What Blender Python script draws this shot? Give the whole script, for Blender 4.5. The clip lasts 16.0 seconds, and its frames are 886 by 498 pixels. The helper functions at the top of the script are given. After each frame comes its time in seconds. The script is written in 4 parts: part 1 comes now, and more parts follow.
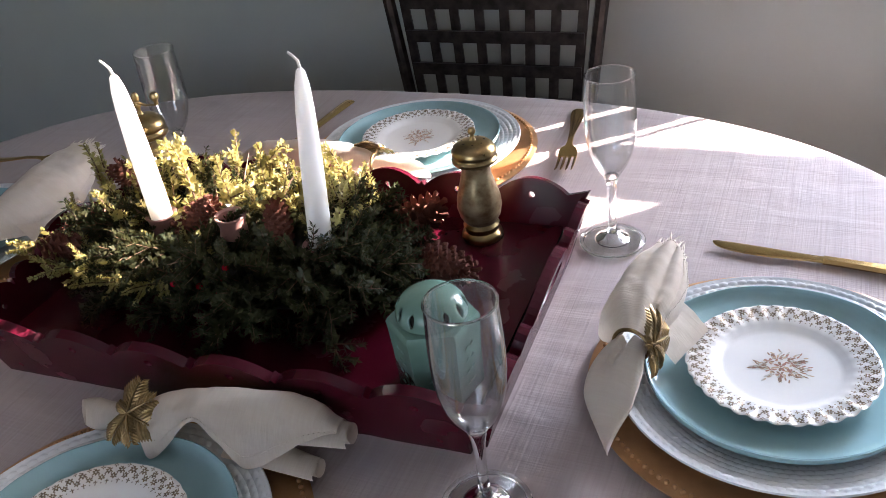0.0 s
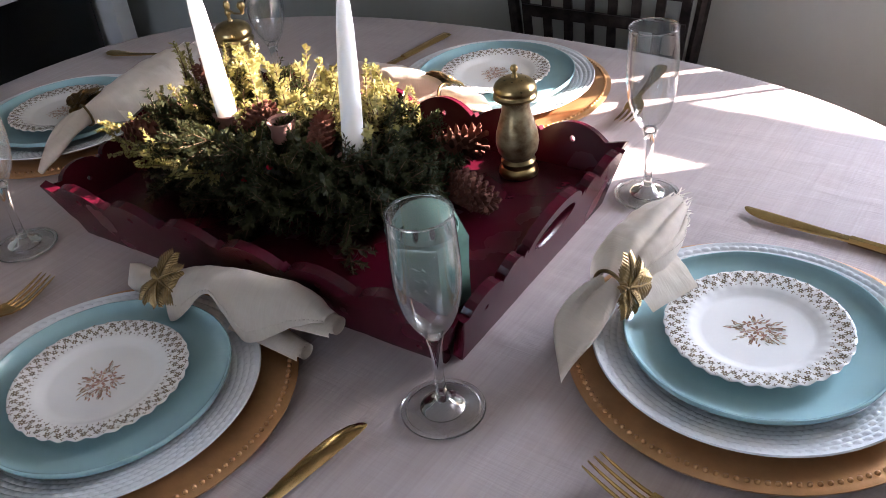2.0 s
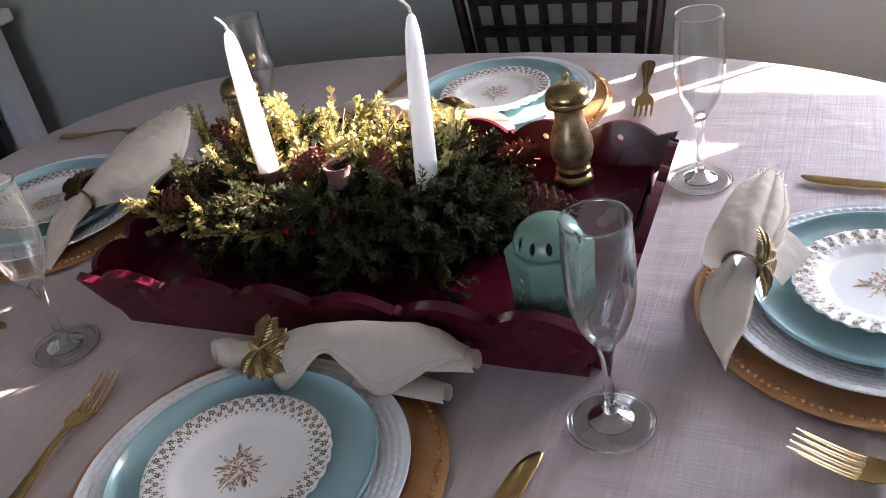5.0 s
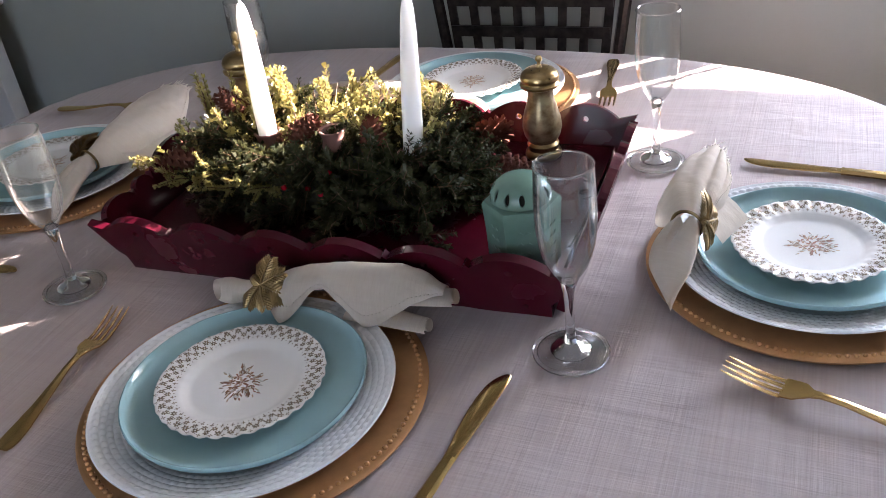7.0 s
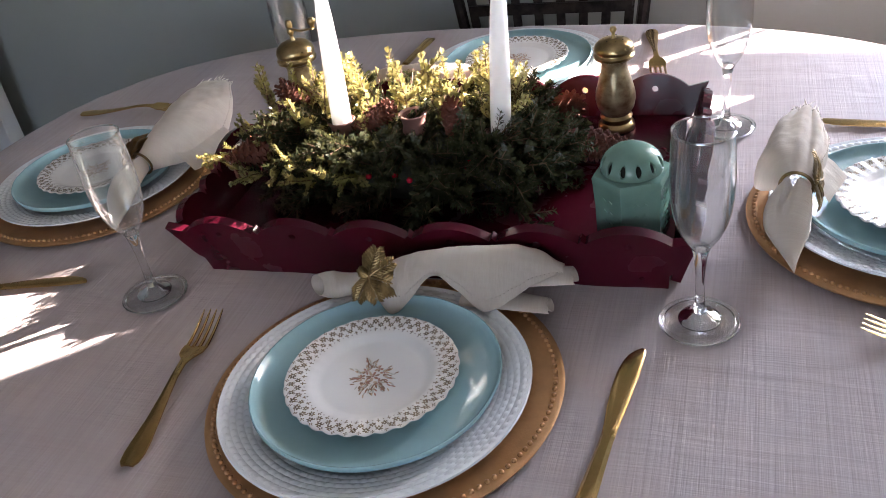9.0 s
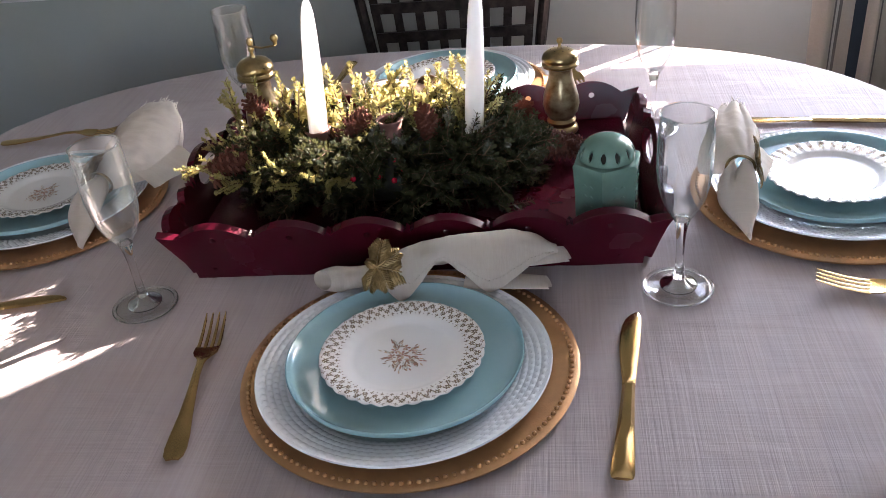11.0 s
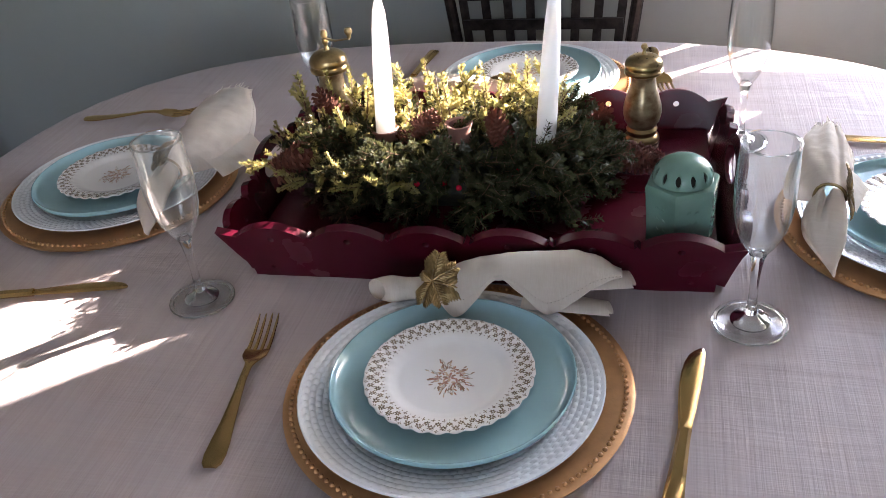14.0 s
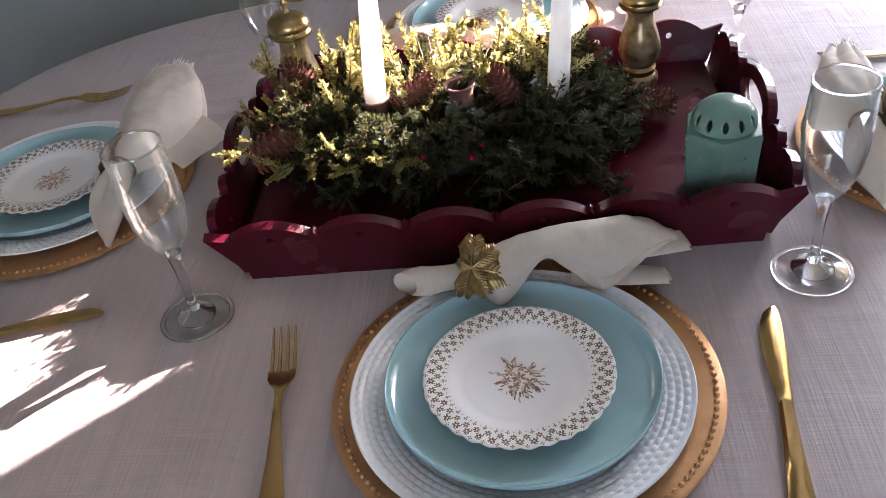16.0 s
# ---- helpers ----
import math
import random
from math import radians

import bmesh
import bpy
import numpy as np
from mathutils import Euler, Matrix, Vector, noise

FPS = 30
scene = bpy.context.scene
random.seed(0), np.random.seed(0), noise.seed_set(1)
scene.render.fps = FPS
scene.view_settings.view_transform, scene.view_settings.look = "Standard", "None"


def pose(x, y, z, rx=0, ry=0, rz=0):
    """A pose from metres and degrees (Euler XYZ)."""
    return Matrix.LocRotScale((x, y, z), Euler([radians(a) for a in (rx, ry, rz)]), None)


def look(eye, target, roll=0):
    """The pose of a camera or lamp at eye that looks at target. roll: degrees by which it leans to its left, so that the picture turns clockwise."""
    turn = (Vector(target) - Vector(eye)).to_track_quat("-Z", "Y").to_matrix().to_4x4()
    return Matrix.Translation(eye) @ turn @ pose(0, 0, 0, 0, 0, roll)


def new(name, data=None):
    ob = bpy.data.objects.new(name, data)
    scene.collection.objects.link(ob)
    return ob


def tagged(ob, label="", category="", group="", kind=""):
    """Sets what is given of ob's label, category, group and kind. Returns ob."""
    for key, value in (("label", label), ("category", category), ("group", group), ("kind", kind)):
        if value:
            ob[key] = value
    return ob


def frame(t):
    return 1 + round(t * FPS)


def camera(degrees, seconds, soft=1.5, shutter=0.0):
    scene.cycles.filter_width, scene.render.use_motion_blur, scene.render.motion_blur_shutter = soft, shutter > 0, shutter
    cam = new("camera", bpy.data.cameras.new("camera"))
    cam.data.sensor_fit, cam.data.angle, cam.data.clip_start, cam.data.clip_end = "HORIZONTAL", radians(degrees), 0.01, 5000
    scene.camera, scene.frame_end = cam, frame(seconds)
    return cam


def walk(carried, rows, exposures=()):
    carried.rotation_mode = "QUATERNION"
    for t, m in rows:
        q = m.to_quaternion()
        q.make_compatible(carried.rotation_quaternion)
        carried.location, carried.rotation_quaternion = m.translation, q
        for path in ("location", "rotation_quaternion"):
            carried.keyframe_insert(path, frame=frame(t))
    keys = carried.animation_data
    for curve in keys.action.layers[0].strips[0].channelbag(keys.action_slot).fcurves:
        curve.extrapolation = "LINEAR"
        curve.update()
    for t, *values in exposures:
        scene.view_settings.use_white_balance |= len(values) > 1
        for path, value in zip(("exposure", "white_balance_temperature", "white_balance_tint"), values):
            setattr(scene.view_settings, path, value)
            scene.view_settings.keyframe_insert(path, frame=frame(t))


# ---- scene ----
cam = camera(53.1, 16.0, soft=0.8)
PATH = [
    (0, (0.472, -0.295, 1.286), (-0.275, 1.231, 0.231), -7.9),
    (0.5, (0.529, -0.273, 1.288), (-0.307, 1.186, 0.206), -5.3),
    (1, (0.577, -0.27, 1.282), (-0.349, 1.117, 0.178), -3.9),
    (1.5, (0.613, -0.281, 1.278), (-0.39, 1.046, 0.167), -4.8),
    (2, (0.615, -0.284, 1.281), (-0.407, 1.022, 0.164), -6.3),
    (2.5, (0.595, -0.276, 1.276), (-0.43, 1.039, 0.171), -7.4),
    (3, (0.548, -0.282, 1.279), (-0.447, 1.064, 0.183), -8.5),
    (3.5, (0.492, -0.3, 1.28), (-0.481, 1.062, 0.185), -9.9),
    (3.7, (0.465, -0.309, 1.278), (-0.483, 1.069, 0.182), -10.7),
    (6, (0.416, -0.433, 1.278), (-0.315, 1.095, 0.214), -9.0),
    (6.5, (0.43, -0.467, 1.286), (-0.296, 1.06, 0.218), -7.9),
    (7, (0.446, -0.49, 1.282), (-0.278, 1.046, 0.226), -7.5),
    (7.5, (0.454, -0.5, 1.281), (-0.285, 1.024, 0.217), -8.0),
    (8, (0.438, -0.492, 1.279), (-0.299, 1.03, 0.211), -8.2),
    (8.5, (0.369, -0.503, 1.282), (-0.335, 1.02, 0.194), -9.3),
    (11, (0.155, -0.642, 1.293), (-0.123, 1.036, 0.242), -6.3),
    (11.5, (0.153, -0.652, 1.298), (-0.182, 1.041, 0.286), -6.1),
    (12, (0.162, -0.642, 1.297), (-0.208, 1.066, 0.325), -6.0),
    (12.5, (0.174, -0.622, 1.293), (-0.246, 1.083, 0.336), -6.8),
    (13, (0.181, -0.602, 1.304), (-0.257, 1.058, 0.278), -6.4),
    (13.5, (0.186, -0.589, 1.309), (-0.265, 1.047, 0.251), -6.1),
    (14, (0.177, -0.587, 1.31), (-0.292, 1.025, 0.223), -6.3),
    (14.5, (0.155, -0.566, 1.309), (-0.327, 1.024, 0.196), -6.0),
    (15, (0.099, -0.524, 1.316), (-0.322, 1.048, 0.153), -7.1),
    (15.5, (0.058, -0.502, 1.31), (-0.266, 1.055, 0.098), -8.4),
    (16, (0.026, -0.499, 1.308), (-0.199, 1.058, 0.072), -8.6),
]
walk(cam, [(t, look(eye, target, roll)) for t, eye, target, roll in PATH], [(0, 3.54, 6620, 22), (2, 3.46, 6620, 22), (3.5, 3.50, 6620, 22), (6.5, 3.67, 6620, 22), (8.5, 3.70, 6620, 22), (12.5, 3.82, 6620, 22), (16, 3.86, 6620, 22)])

T = 0.75            # table top
TAU = 2 * math.pi
from mathutils.geometry import tessellate_polygon

# ---------- world, sun, north window's light, added south fill ---
SUN_AZ = math.atan2(0.66, 0.75)      # horizontal direction towards the sun, from +x
SUN_EL = radians(24)
world = bpy.data.worlds.new("sky")
scene.world = world
world.use_nodes = True
wn = world.node_tree
sky = wn.nodes.new("ShaderNodeTexSky")
sky.sky_type = "NISHITA"
sky.sun_disc = False
sky.sun_elevation = SUN_EL
sky.sun_rotation = math.pi / 2 - SUN_AZ
wn.links.new(sky.outputs[0], wn.nodes["Background"].inputs[0])
wn.nodes["Background"].inputs[1].default_value = 0.12
sun_way = Vector((math.cos(SUN_AZ) * math.cos(SUN_EL), math.sin(SUN_AZ) * math.cos(SUN_EL), math.sin(SUN_EL)))
sun_data = bpy.data.lights.new("sun", "SUN")
sun_data.energy, sun_data.angle, sun_data.color = 5.0, radians(0.5), (1.0, 0.95, 0.86)
sun = new("sun", sun_data)
sun.matrix_world = look(sun_way * 10, (0, 0, 0))


def window_light(name, eye, target, w, h, watts, colour):
    d = bpy.data.lights.new(name, "AREA")
    d.shape, d.size, d.size_y, d.energy, d.color = "RECTANGLE", w, h, watts, colour
    o = new(name, d)
    o.matrix_world = look(eye, target)
    return o


window_light("window_light_north", (1.14, 1.345, 1.15), (1.0, 0, 1.03), 0.85, 0.50, 8.6, (0.63, 0.80, 1.0))
# added fill lamp behind the viewer; no source is known there
window_light("window_light_south", (0.05, -2.44, 1.5), (0.0, 0.3, 0.9), 1.1, 1.1, 0.50, (1.0, 0.90, 0.85))



# ---------- materials ----------
def mat(name, colour, rough=0.5, metal=0.0, var=0.0, scale=20.0, bump=0.0, bscale=200.0, spec=0.5, trans=0.0, sheen=0.0, coat=0.0, second=None, stretch=(1, 1, 1)):
    m = bpy.data.materials.new(name)
    m.use_nodes = True
    nt = m.node_tree
    b = nt.nodes["Principled BSDF"]
    b.inputs["Roughness"].default_value = rough
    b.inputs["Metallic"].default_value = metal
    b.inputs["Specular IOR Level"].default_value = spec
    b.inputs["Sheen Weight"].default_value = sheen
    b.inputs["Coat Weight"].default_value = coat
    b.inputs["Base Color"].default_value = (*colour, 1)
    tc = nt.nodes.new("ShaderNodeTexCoord")
    mp = nt.nodes.new("ShaderNodeMapping")
    mp.inputs["Scale"].default_value = stretch
    nt.links.new(tc.outputs["Object"], mp.inputs["Vector"])
    if var > 0:
        n1 = nt.nodes.new("ShaderNodeTexNoise")
        n1.inputs["Scale"].default_value = scale
        n1.inputs["Detail"].default_value = 6
        nt.links.new(mp.outputs[0], n1.inputs["Vector"])
        mix = nt.nodes.new("ShaderNodeMix")
        mix.data_type = "RGBA"
        c2 = second if second else tuple(c * (1 - var) for c in colour)
        c1 = colour if second else tuple(min(1, c * (1 + var * 0.5)) for c in colour)
        mix.inputs[6].default_value, mix.inputs[7].default_value = (*c2, 1), (*c1, 1)
        ramp = nt.nodes.new("ShaderNodeMapRange")
        ramp.inputs[1].default_value, ramp.inputs[2].default_value = 0.35, 0.65
        nt.links.new(n1.outputs["Fac"], ramp.inputs[0])
        nt.links.new(ramp.outputs[0], mix.inputs[0])
        nt.links.new(mix.outputs[2], b.inputs["Base Color"])
        r2 = nt.nodes.new("ShaderNodeMapRange")
        r2.inputs[3].default_value, r2.inputs[4].default_value = max(0.02, rough * 0.8), min(1, rough * 1.2)
        nt.links.new(n1.outputs["Fac"], r2.inputs[0])
        nt.links.new(r2.outputs[0], b.inputs["Roughness"])
    if bump > 0:
        n2 = nt.nodes.new("ShaderNodeTexNoise")
        n2.inputs["Scale"].default_value = bscale
        n2.inputs["Detail"].default_value = 4
        nt.links.new(mp.outputs[0], n2.inputs["Vector"])
        bp = nt.nodes.new("ShaderNodeBump")
        bp.inputs["Strength"].default_value = bump
        bp.inputs["Distance"].default_value = 0.001
        nt.links.new(n2.outputs["Fac"], bp.inputs["Height"])
        nt.links.new(bp.outputs[0], b.inputs["Normal"])
    if trans > 0:
        tr = nt.nodes.new("ShaderNodeBsdfTranslucent")
        tr.inputs[0].default_value = (*colour, 1)
        ms = nt.nodes.new("ShaderNodeMixShader")
        ms.inputs[0].default_value = trans
        out = nt.nodes["Material Output"]
        nt.links.new(b.outputs[0], ms.inputs[1])
        nt.links.new(tr.outputs[0], ms.inputs[2])
        nt.links.new(ms.outputs[0], out.inputs[0])
    return m


def linen(name, colour, dark, depth, trans=0.0, slub=1.0, creases=0.0):
    """Woven cloth: threads both ways with uneven slubs."""
    m = bpy.data.materials.new(name)
    m.use_nodes = True
    nt = m.node_tree
    b = nt.nodes["Principled BSDF"]
    b.inputs["Roughness"].default_value = 0.85
    b.inputs["Specular IOR Level"].default_value = 0.2
    b.inputs["Sheen Weight"].default_value = 0.12
    tc = nt.nodes.new("ShaderNodeTexCoord")
    heights = []
    for st, sc in (((1, 0.02, 0.2), 420 * slub), ((0.03, 1, 0.2), 380 * slub), ((1, 0.012, 0.1), 150 * slub), ((0.03, 1, 0.1), 110 * slub)):
        mp = nt.nodes.new("ShaderNodeMapping")
        mp.inputs["Scale"].default_value = st
        mp.inputs["Rotation"].default_value = (0, 0, 0.05)
        n = nt.nodes.new("ShaderNodeTexNoise")
        n.inputs["Scale"].default_value = sc
        n.inputs["Detail"].default_value = 2
        nt.links.new(tc.outputs["Object"], mp.inputs[0])
        nt.links.new(mp.outputs[0], n.inputs["Vector"])
        heights.append(n.outputs["Fac"])

    def add(a, c):
        q = nt.nodes.new("ShaderNodeMath")
        q.operation = "ADD"
        nt.links.new(a, q.inputs[0])
        nt.links.new(c, q.inputs[1])
        return q.outputs[0]
    def half(a, f):
        q = nt.nodes.new("ShaderNodeMath")
        q.operation = "MULTIPLY"
        q.inputs[1].default_value = f
        nt.links.new(a, q.inputs[0])
        return q.outputs[0]
    h = add(add(half(heights[0], 1.0), half(heights[1], 0.38)), add(half(heights[2], 0.7), half(heights[3], 0.2)))
    mr = nt.nodes.new("ShaderNodeMapRange")
    mr.inputs[1].default_value, mr.inputs[2].default_value = 0.80, 1.50
    nt.links.new(h, mr.inputs[0])
    mix = nt.nodes.new("ShaderNodeMix")
    mix.data_type = "RGBA"
    mix.inputs[6].default_value, mix.inputs[7].default_value = (*dark, 1), (*colour, 1)
    nt.links.new(mr.outputs[0], mix.inputs[0])
    nt.links.new(mix.outputs[2], b.inputs["Base Color"])
    if creases:
        for st, sc, f in (((1, 0.5, 1), 11, 2.2), ((0.35, 1, 1), 24, 1.1)):
            mp = nt.nodes.new("ShaderNodeMapping")
            mp.inputs["Scale"].default_value = st
            mp.inputs["Rotation"].default_value = (0, 0, 0.6)
            n = nt.nodes.new("ShaderNodeTexNoise")
            n.inputs["Scale"].default_value = sc
            n.inputs["Distortion"].default_value = 0.6
            nt.links.new(tc.outputs["Object"], mp.inputs[0])
            nt.links.new(mp.outputs[0], n.inputs["Vector"])
            h = add(h, half(n.outputs["Fac"], f * creases))
    bp = nt.nodes.new("ShaderNodeBump")
    bp.inputs["Strength"].default_value = 0.9
    bp.inputs["Distance"].default_value = depth
    nt.links.new(h, bp.inputs["Height"])
    nt.links.new(bp.outputs[0], b.inputs["Normal"])
    if trans > 0:
        tr = nt.nodes.new("ShaderNodeBsdfTranslucent")
        tr.inputs[0].default_value = (*colour, 1)
        ms = nt.nodes.new("ShaderNodeMixShader")
        ms.inputs[0].default_value = trans
        nt.links.new(b.outputs[0], ms.inputs[1])
        nt.links.new(tr.outputs[0], ms.inputs[2])
        nt.links.new(ms.outputs[0], nt.nodes["Material Output"].inputs[0])
    return m


def thin_glass(name, low=0.045, high=0.75, power=3.5, sun_glow=0.0):
    """Clear thin glass; the last argument adds pale diffuse that imitates sunlit glow."""
    m = bpy.data.materials.new(name)
    m.use_nodes = True
    nt = m.node_tree
    nt.nodes.remove(nt.nodes["Principled BSDF"])
    tr = nt.nodes.new("ShaderNodeBsdfTransparent")
    tr.inputs[0].default_value = (0.965, 0.975, 0.975, 1)
    gl = nt.nodes.new("ShaderNodeBsdfGlossy")
    gl.inputs["Roughness"].default_value = 0.06 if sun_glow else 0.02
    lw = nt.nodes.new("ShaderNodeLayerWeight")
    lw.inputs[0].default_value = 0.5
    pw = nt.nodes.new("ShaderNodeMath")
    pw.operation = "POWER"
    pw.inputs[1].default_value = power
    nt.links.new(lw.outputs["Facing"], pw.inputs[0])
    mr = nt.nodes.new("ShaderNodeMapRange")
    mr.inputs[3].default_value, mr.inputs[4].default_value = low, high
    nt.links.new(pw.outputs[0], mr.inputs[0])
    ms = nt.nodes.new("ShaderNodeMixShader")
    nt.links.new(mr.outputs[0], ms.inputs[0])
    nt.links.new(tr.outputs[0], ms.inputs[1])
    nt.links.new(gl.outputs[0], ms.inputs[2])
    last = ms
    if sun_glow:
        # white diffuse and translucent share: brightness of sunlit glass put into the material
        for kind in ("ShaderNodeBsdfTranslucent", "ShaderNodeBsdfDiffuse"):
            df = nt.nodes.new(kind)
            df.inputs[0].default_value = (0.9, 0.93, 0.95, 1)
            mf = nt.nodes.new("ShaderNodeMixShader")
            mf.inputs[0].default_value = sun_glow
            nt.links.new(last.outputs[0], mf.inputs[1])
            nt.links.new(df.outputs[0], mf.inputs[2])
            last = mf
    nt.links.new(last.outputs[0], nt.nodes["Material Output"].inputs[0])
    return m


def solid_glass(name):
    m = bpy.data.materials.new(name)
    m.use_nodes = True
    b = m.node_tree.nodes["Principled BSDF"]
    b.inputs["Transmission Weight"].default_value = 1
    b.inputs["Roughness"].default_value = 0.0
    b.inputs["IOR"].default_value = 1.46
    b.inputs["Base Color"].default_value = (0.98, 0.99, 0.99, 1)
    return m


M_WALL = mat("wall_paint", (0.41, 0.43, 0.40), 0.75, var=0.06, scale=3, bump=0.15, bscale=180)
M_TRIM = mat("white_trim_paint", (0.78, 0.77, 0.76), 0.4, var=0.06, scale=12, bump=0.1, bscale=60)
M_CEIL = mat("ceiling_paint", (0.75, 0.74, 0.72), 0.9, var=0.04, scale=4)
M_FLOOR = mat("oak_floor", (0.27, 0.16, 0.09), 0.4, var=0.4, scale=6, stretch=(1, 8, 1))
M_CLOTH = linen("mauve_linen", (0.435, 0.362, 0.345), (0.375, 0.308, 0.292), 0.0007, creases=3.0)
M_TABLE = mat("dark_table_wood", (0.12, 0.06, 0.035), 0.35, var=0.4, scale=8, stretch=(1, 10, 1))
M_IRON = mat("dark_wrought_iron", (0.045, 0.036, 0.032), 0.38, metal=0.7, var=0.6, scale=45, bump=0.6, bscale=90)
M_GOLD = mat("gold_cutlery", (0.66, 0.44, 0.185), 0.18, metal=1.0, var=0.1, scale=30, bump=0.04, bscale=300)
M_GOLDP = mat("gold_charger_paint", (0.52, 0.28, 0.125), 0.40, metal=0.7, var=0.12, scale=60, bump=0.12, bscale=400)
M_LEAFG = mat("antique_gold_leaf", (0.28, 0.19, 0.085), 0.40, metal=1.0, var=0.5, scale=90, bump=0.4, bscale=400)
M_BRASS = mat("aged_brass", (0.40, 0.29, 0.14), 0.30, metal=1.0, var=0.35, scale=50, bump=0.1, bscale=150)
M_MILLW = mat("worn_painted_mill_body", (0.42, 0.33, 0.20), 0.3, metal=0.5, var=0.6, scale=55, bump=0.3, bscale=80, second=(0.16, 0.085, 0.035))
M_WHITEP = mat("white_glazed_china", (0.70, 0.71, 0.71), 0.07, var=0.03, scale=15)
M_CREAMP = mat("ivory_glazed_china", (0.76, 0.74, 0.71), 0.07, var=0.03, scale=15)
M_BLUEP = mat("turquoise_glaze", (0.29, 0.46, 0.475), 0.09, var=0.08, scale=18, bump=0.05, bscale=25)
M_GILT = mat("gilt_print", (0.44, 0.34, 0.24), 0.2, metal=0.5, var=0.4, scale=200)
M_PRINT = [mat("brown_print", (0.26, 0.15, 0.09), 0.3), mat("rust_print", (0.36, 0.17, 0.12), 0.3), mat("tan_print", (0.50, 0.36, 0.24), 0.3), mat("pale_leaf_print", (0.46, 0.45, 0.38), 0.3)]
M_NAPKIN = linen("cream_cotton", (0.86, 0.78, 0.69), (0.79, 0.70, 0.61), 0.0003, trans=0.16, slub=1.8)
M_TRAY = mat("burgundy_gloss_paint", (0.058, 0.003, 0.010), 0.26, var=0.25, scale=14, bump=0.15, bscale=45, spec=0.28)
M_SHAKER = mat("celadon_glaze", (0.125, 0.225, 0.18), 0.18, var=0.18, scale=25, bump=0.15, bscale=60)
M_HOLE = mat("hollow_dark", (0.01, 0.012, 0.01), 0.9)
M_WAX = mat("white_wax", (0.86, 0.85, 0.84), 0.45)
wax = M_WAX.node_tree.nodes["Principled BSDF"]
wax.inputs["Subsurface Weight"].default_value = 1.0
wax.inputs["Subsurface Radius"].default_value = (0.030, 0.028, 0.026)
wax.inputs["Subsurface Scale"].default_value = 1.0
M_WICK = mat("wick_cotton", (0.75, 0.73, 0.68), 0.9, trans=0.2)
M_CUP = mat("terracotta_pink_cup", (0.34, 0.17, 0.145), 0.5, var=0.2, scale=60)
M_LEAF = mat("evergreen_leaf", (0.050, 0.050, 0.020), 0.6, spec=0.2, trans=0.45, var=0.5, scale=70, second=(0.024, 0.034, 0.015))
M_CORE = mat("near_black_core", (0.018, 0.02, 0.01), 0.95, var=0.6, scale=120, bump=1.0, bscale=300)
# brighter copy of the evergreen leaf: sunlight put into its yellow-green colour
M_LEAF_SUNLIT = mat("sunlit_leaf", (0.40, 0.34, 0.13), 0.3, spec=0.6, trans=0.5, var=0.4, scale=70, second=(0.22, 0.21, 0.05))
M_TWIG = mat("brown_twig", (0.13, 0.07, 0.035), 0.8, var=0.4, scale=90)
M_CONE = mat("pine_cone_scale", (0.17, 0.055, 0.035), 0.8, spec=0.15, var=0.6, scale=120, second=(0.07, 0.03, 0.022))
M_BERRY = mat("red_berry", (0.45, 0.01, 0.03), 0.25)
M_BLACK = mat("black_enamel", (0.008, 0.008, 0.009), 0.12, var=0.3, scale=8)
M_STEEL = mat("dark_steel", (0.22, 0.22, 0.23), 0.3, metal=1.0, var=0.3, scale=30)
M_FLUTE = thin_glass("thin_flute_glass", 0.06, 0.95, 2.4, sun_glow=0.004)
M_STEM = solid_glass("solid_stem_glass")
M_FOOT = thin_glass("flute_foot_glass", 0.06, 1.0, 2.6, sun_glow=0.006)
M_PANE = thin_glass("window_glass")


# ---------- builders ----------
def part(name, bm, material, parent=None, label="", smooth=True, m=None):
    me = bpy.data.meshes.new(name)
    bm.normal_update()
    if smooth:
        for e in bm.edges:
            e.smooth = not (len(e.link_faces) == 2 and e.calc_face_angle(0) > 0.75)
    bm.to_mesh(me)
    bm.free()
    if smooth:
        me.polygons.foreach_set("use_smooth", [True] * len(me.polygons))
    for q in (material if isinstance(material, (list, tuple)) else [material]):
        me.materials.append(q)
    ob = new(name, me)
    if parent is not None:
        ob.parent = parent
    if m is not None:
        ob.matrix_basis = m
    if label:
        ob["label"] = label
    return ob


def empty(name, m, label, category, group="", kind=""):
    o = new(name)
    o.empty_display_size = 0.02
    o.matrix_basis = m
    return tagged(o, label, category, group, kind)


def box(bm, lo, hi, bevel=0.0, m=None):
    r = bmesh.ops.create_cube(bm, size=1)
    c = [(a + b) / 2 for a, b in zip(lo, hi)]
    s = [b - a for a, b in zip(lo, hi)]
    for v in r["verts"]:
        v.co = Vector(c) + Vector([v.co[i] * s[i] for i in range(3)])
        if m:
            v.co = m @ v.co
    if bevel:
        es = list({e for v in r["verts"] for e in v.link_edges})
        bmesh.ops.bevel(bm, geom=es, offset=bevel, segments=2, affect="EDGES", profile=0.5)
    return bm


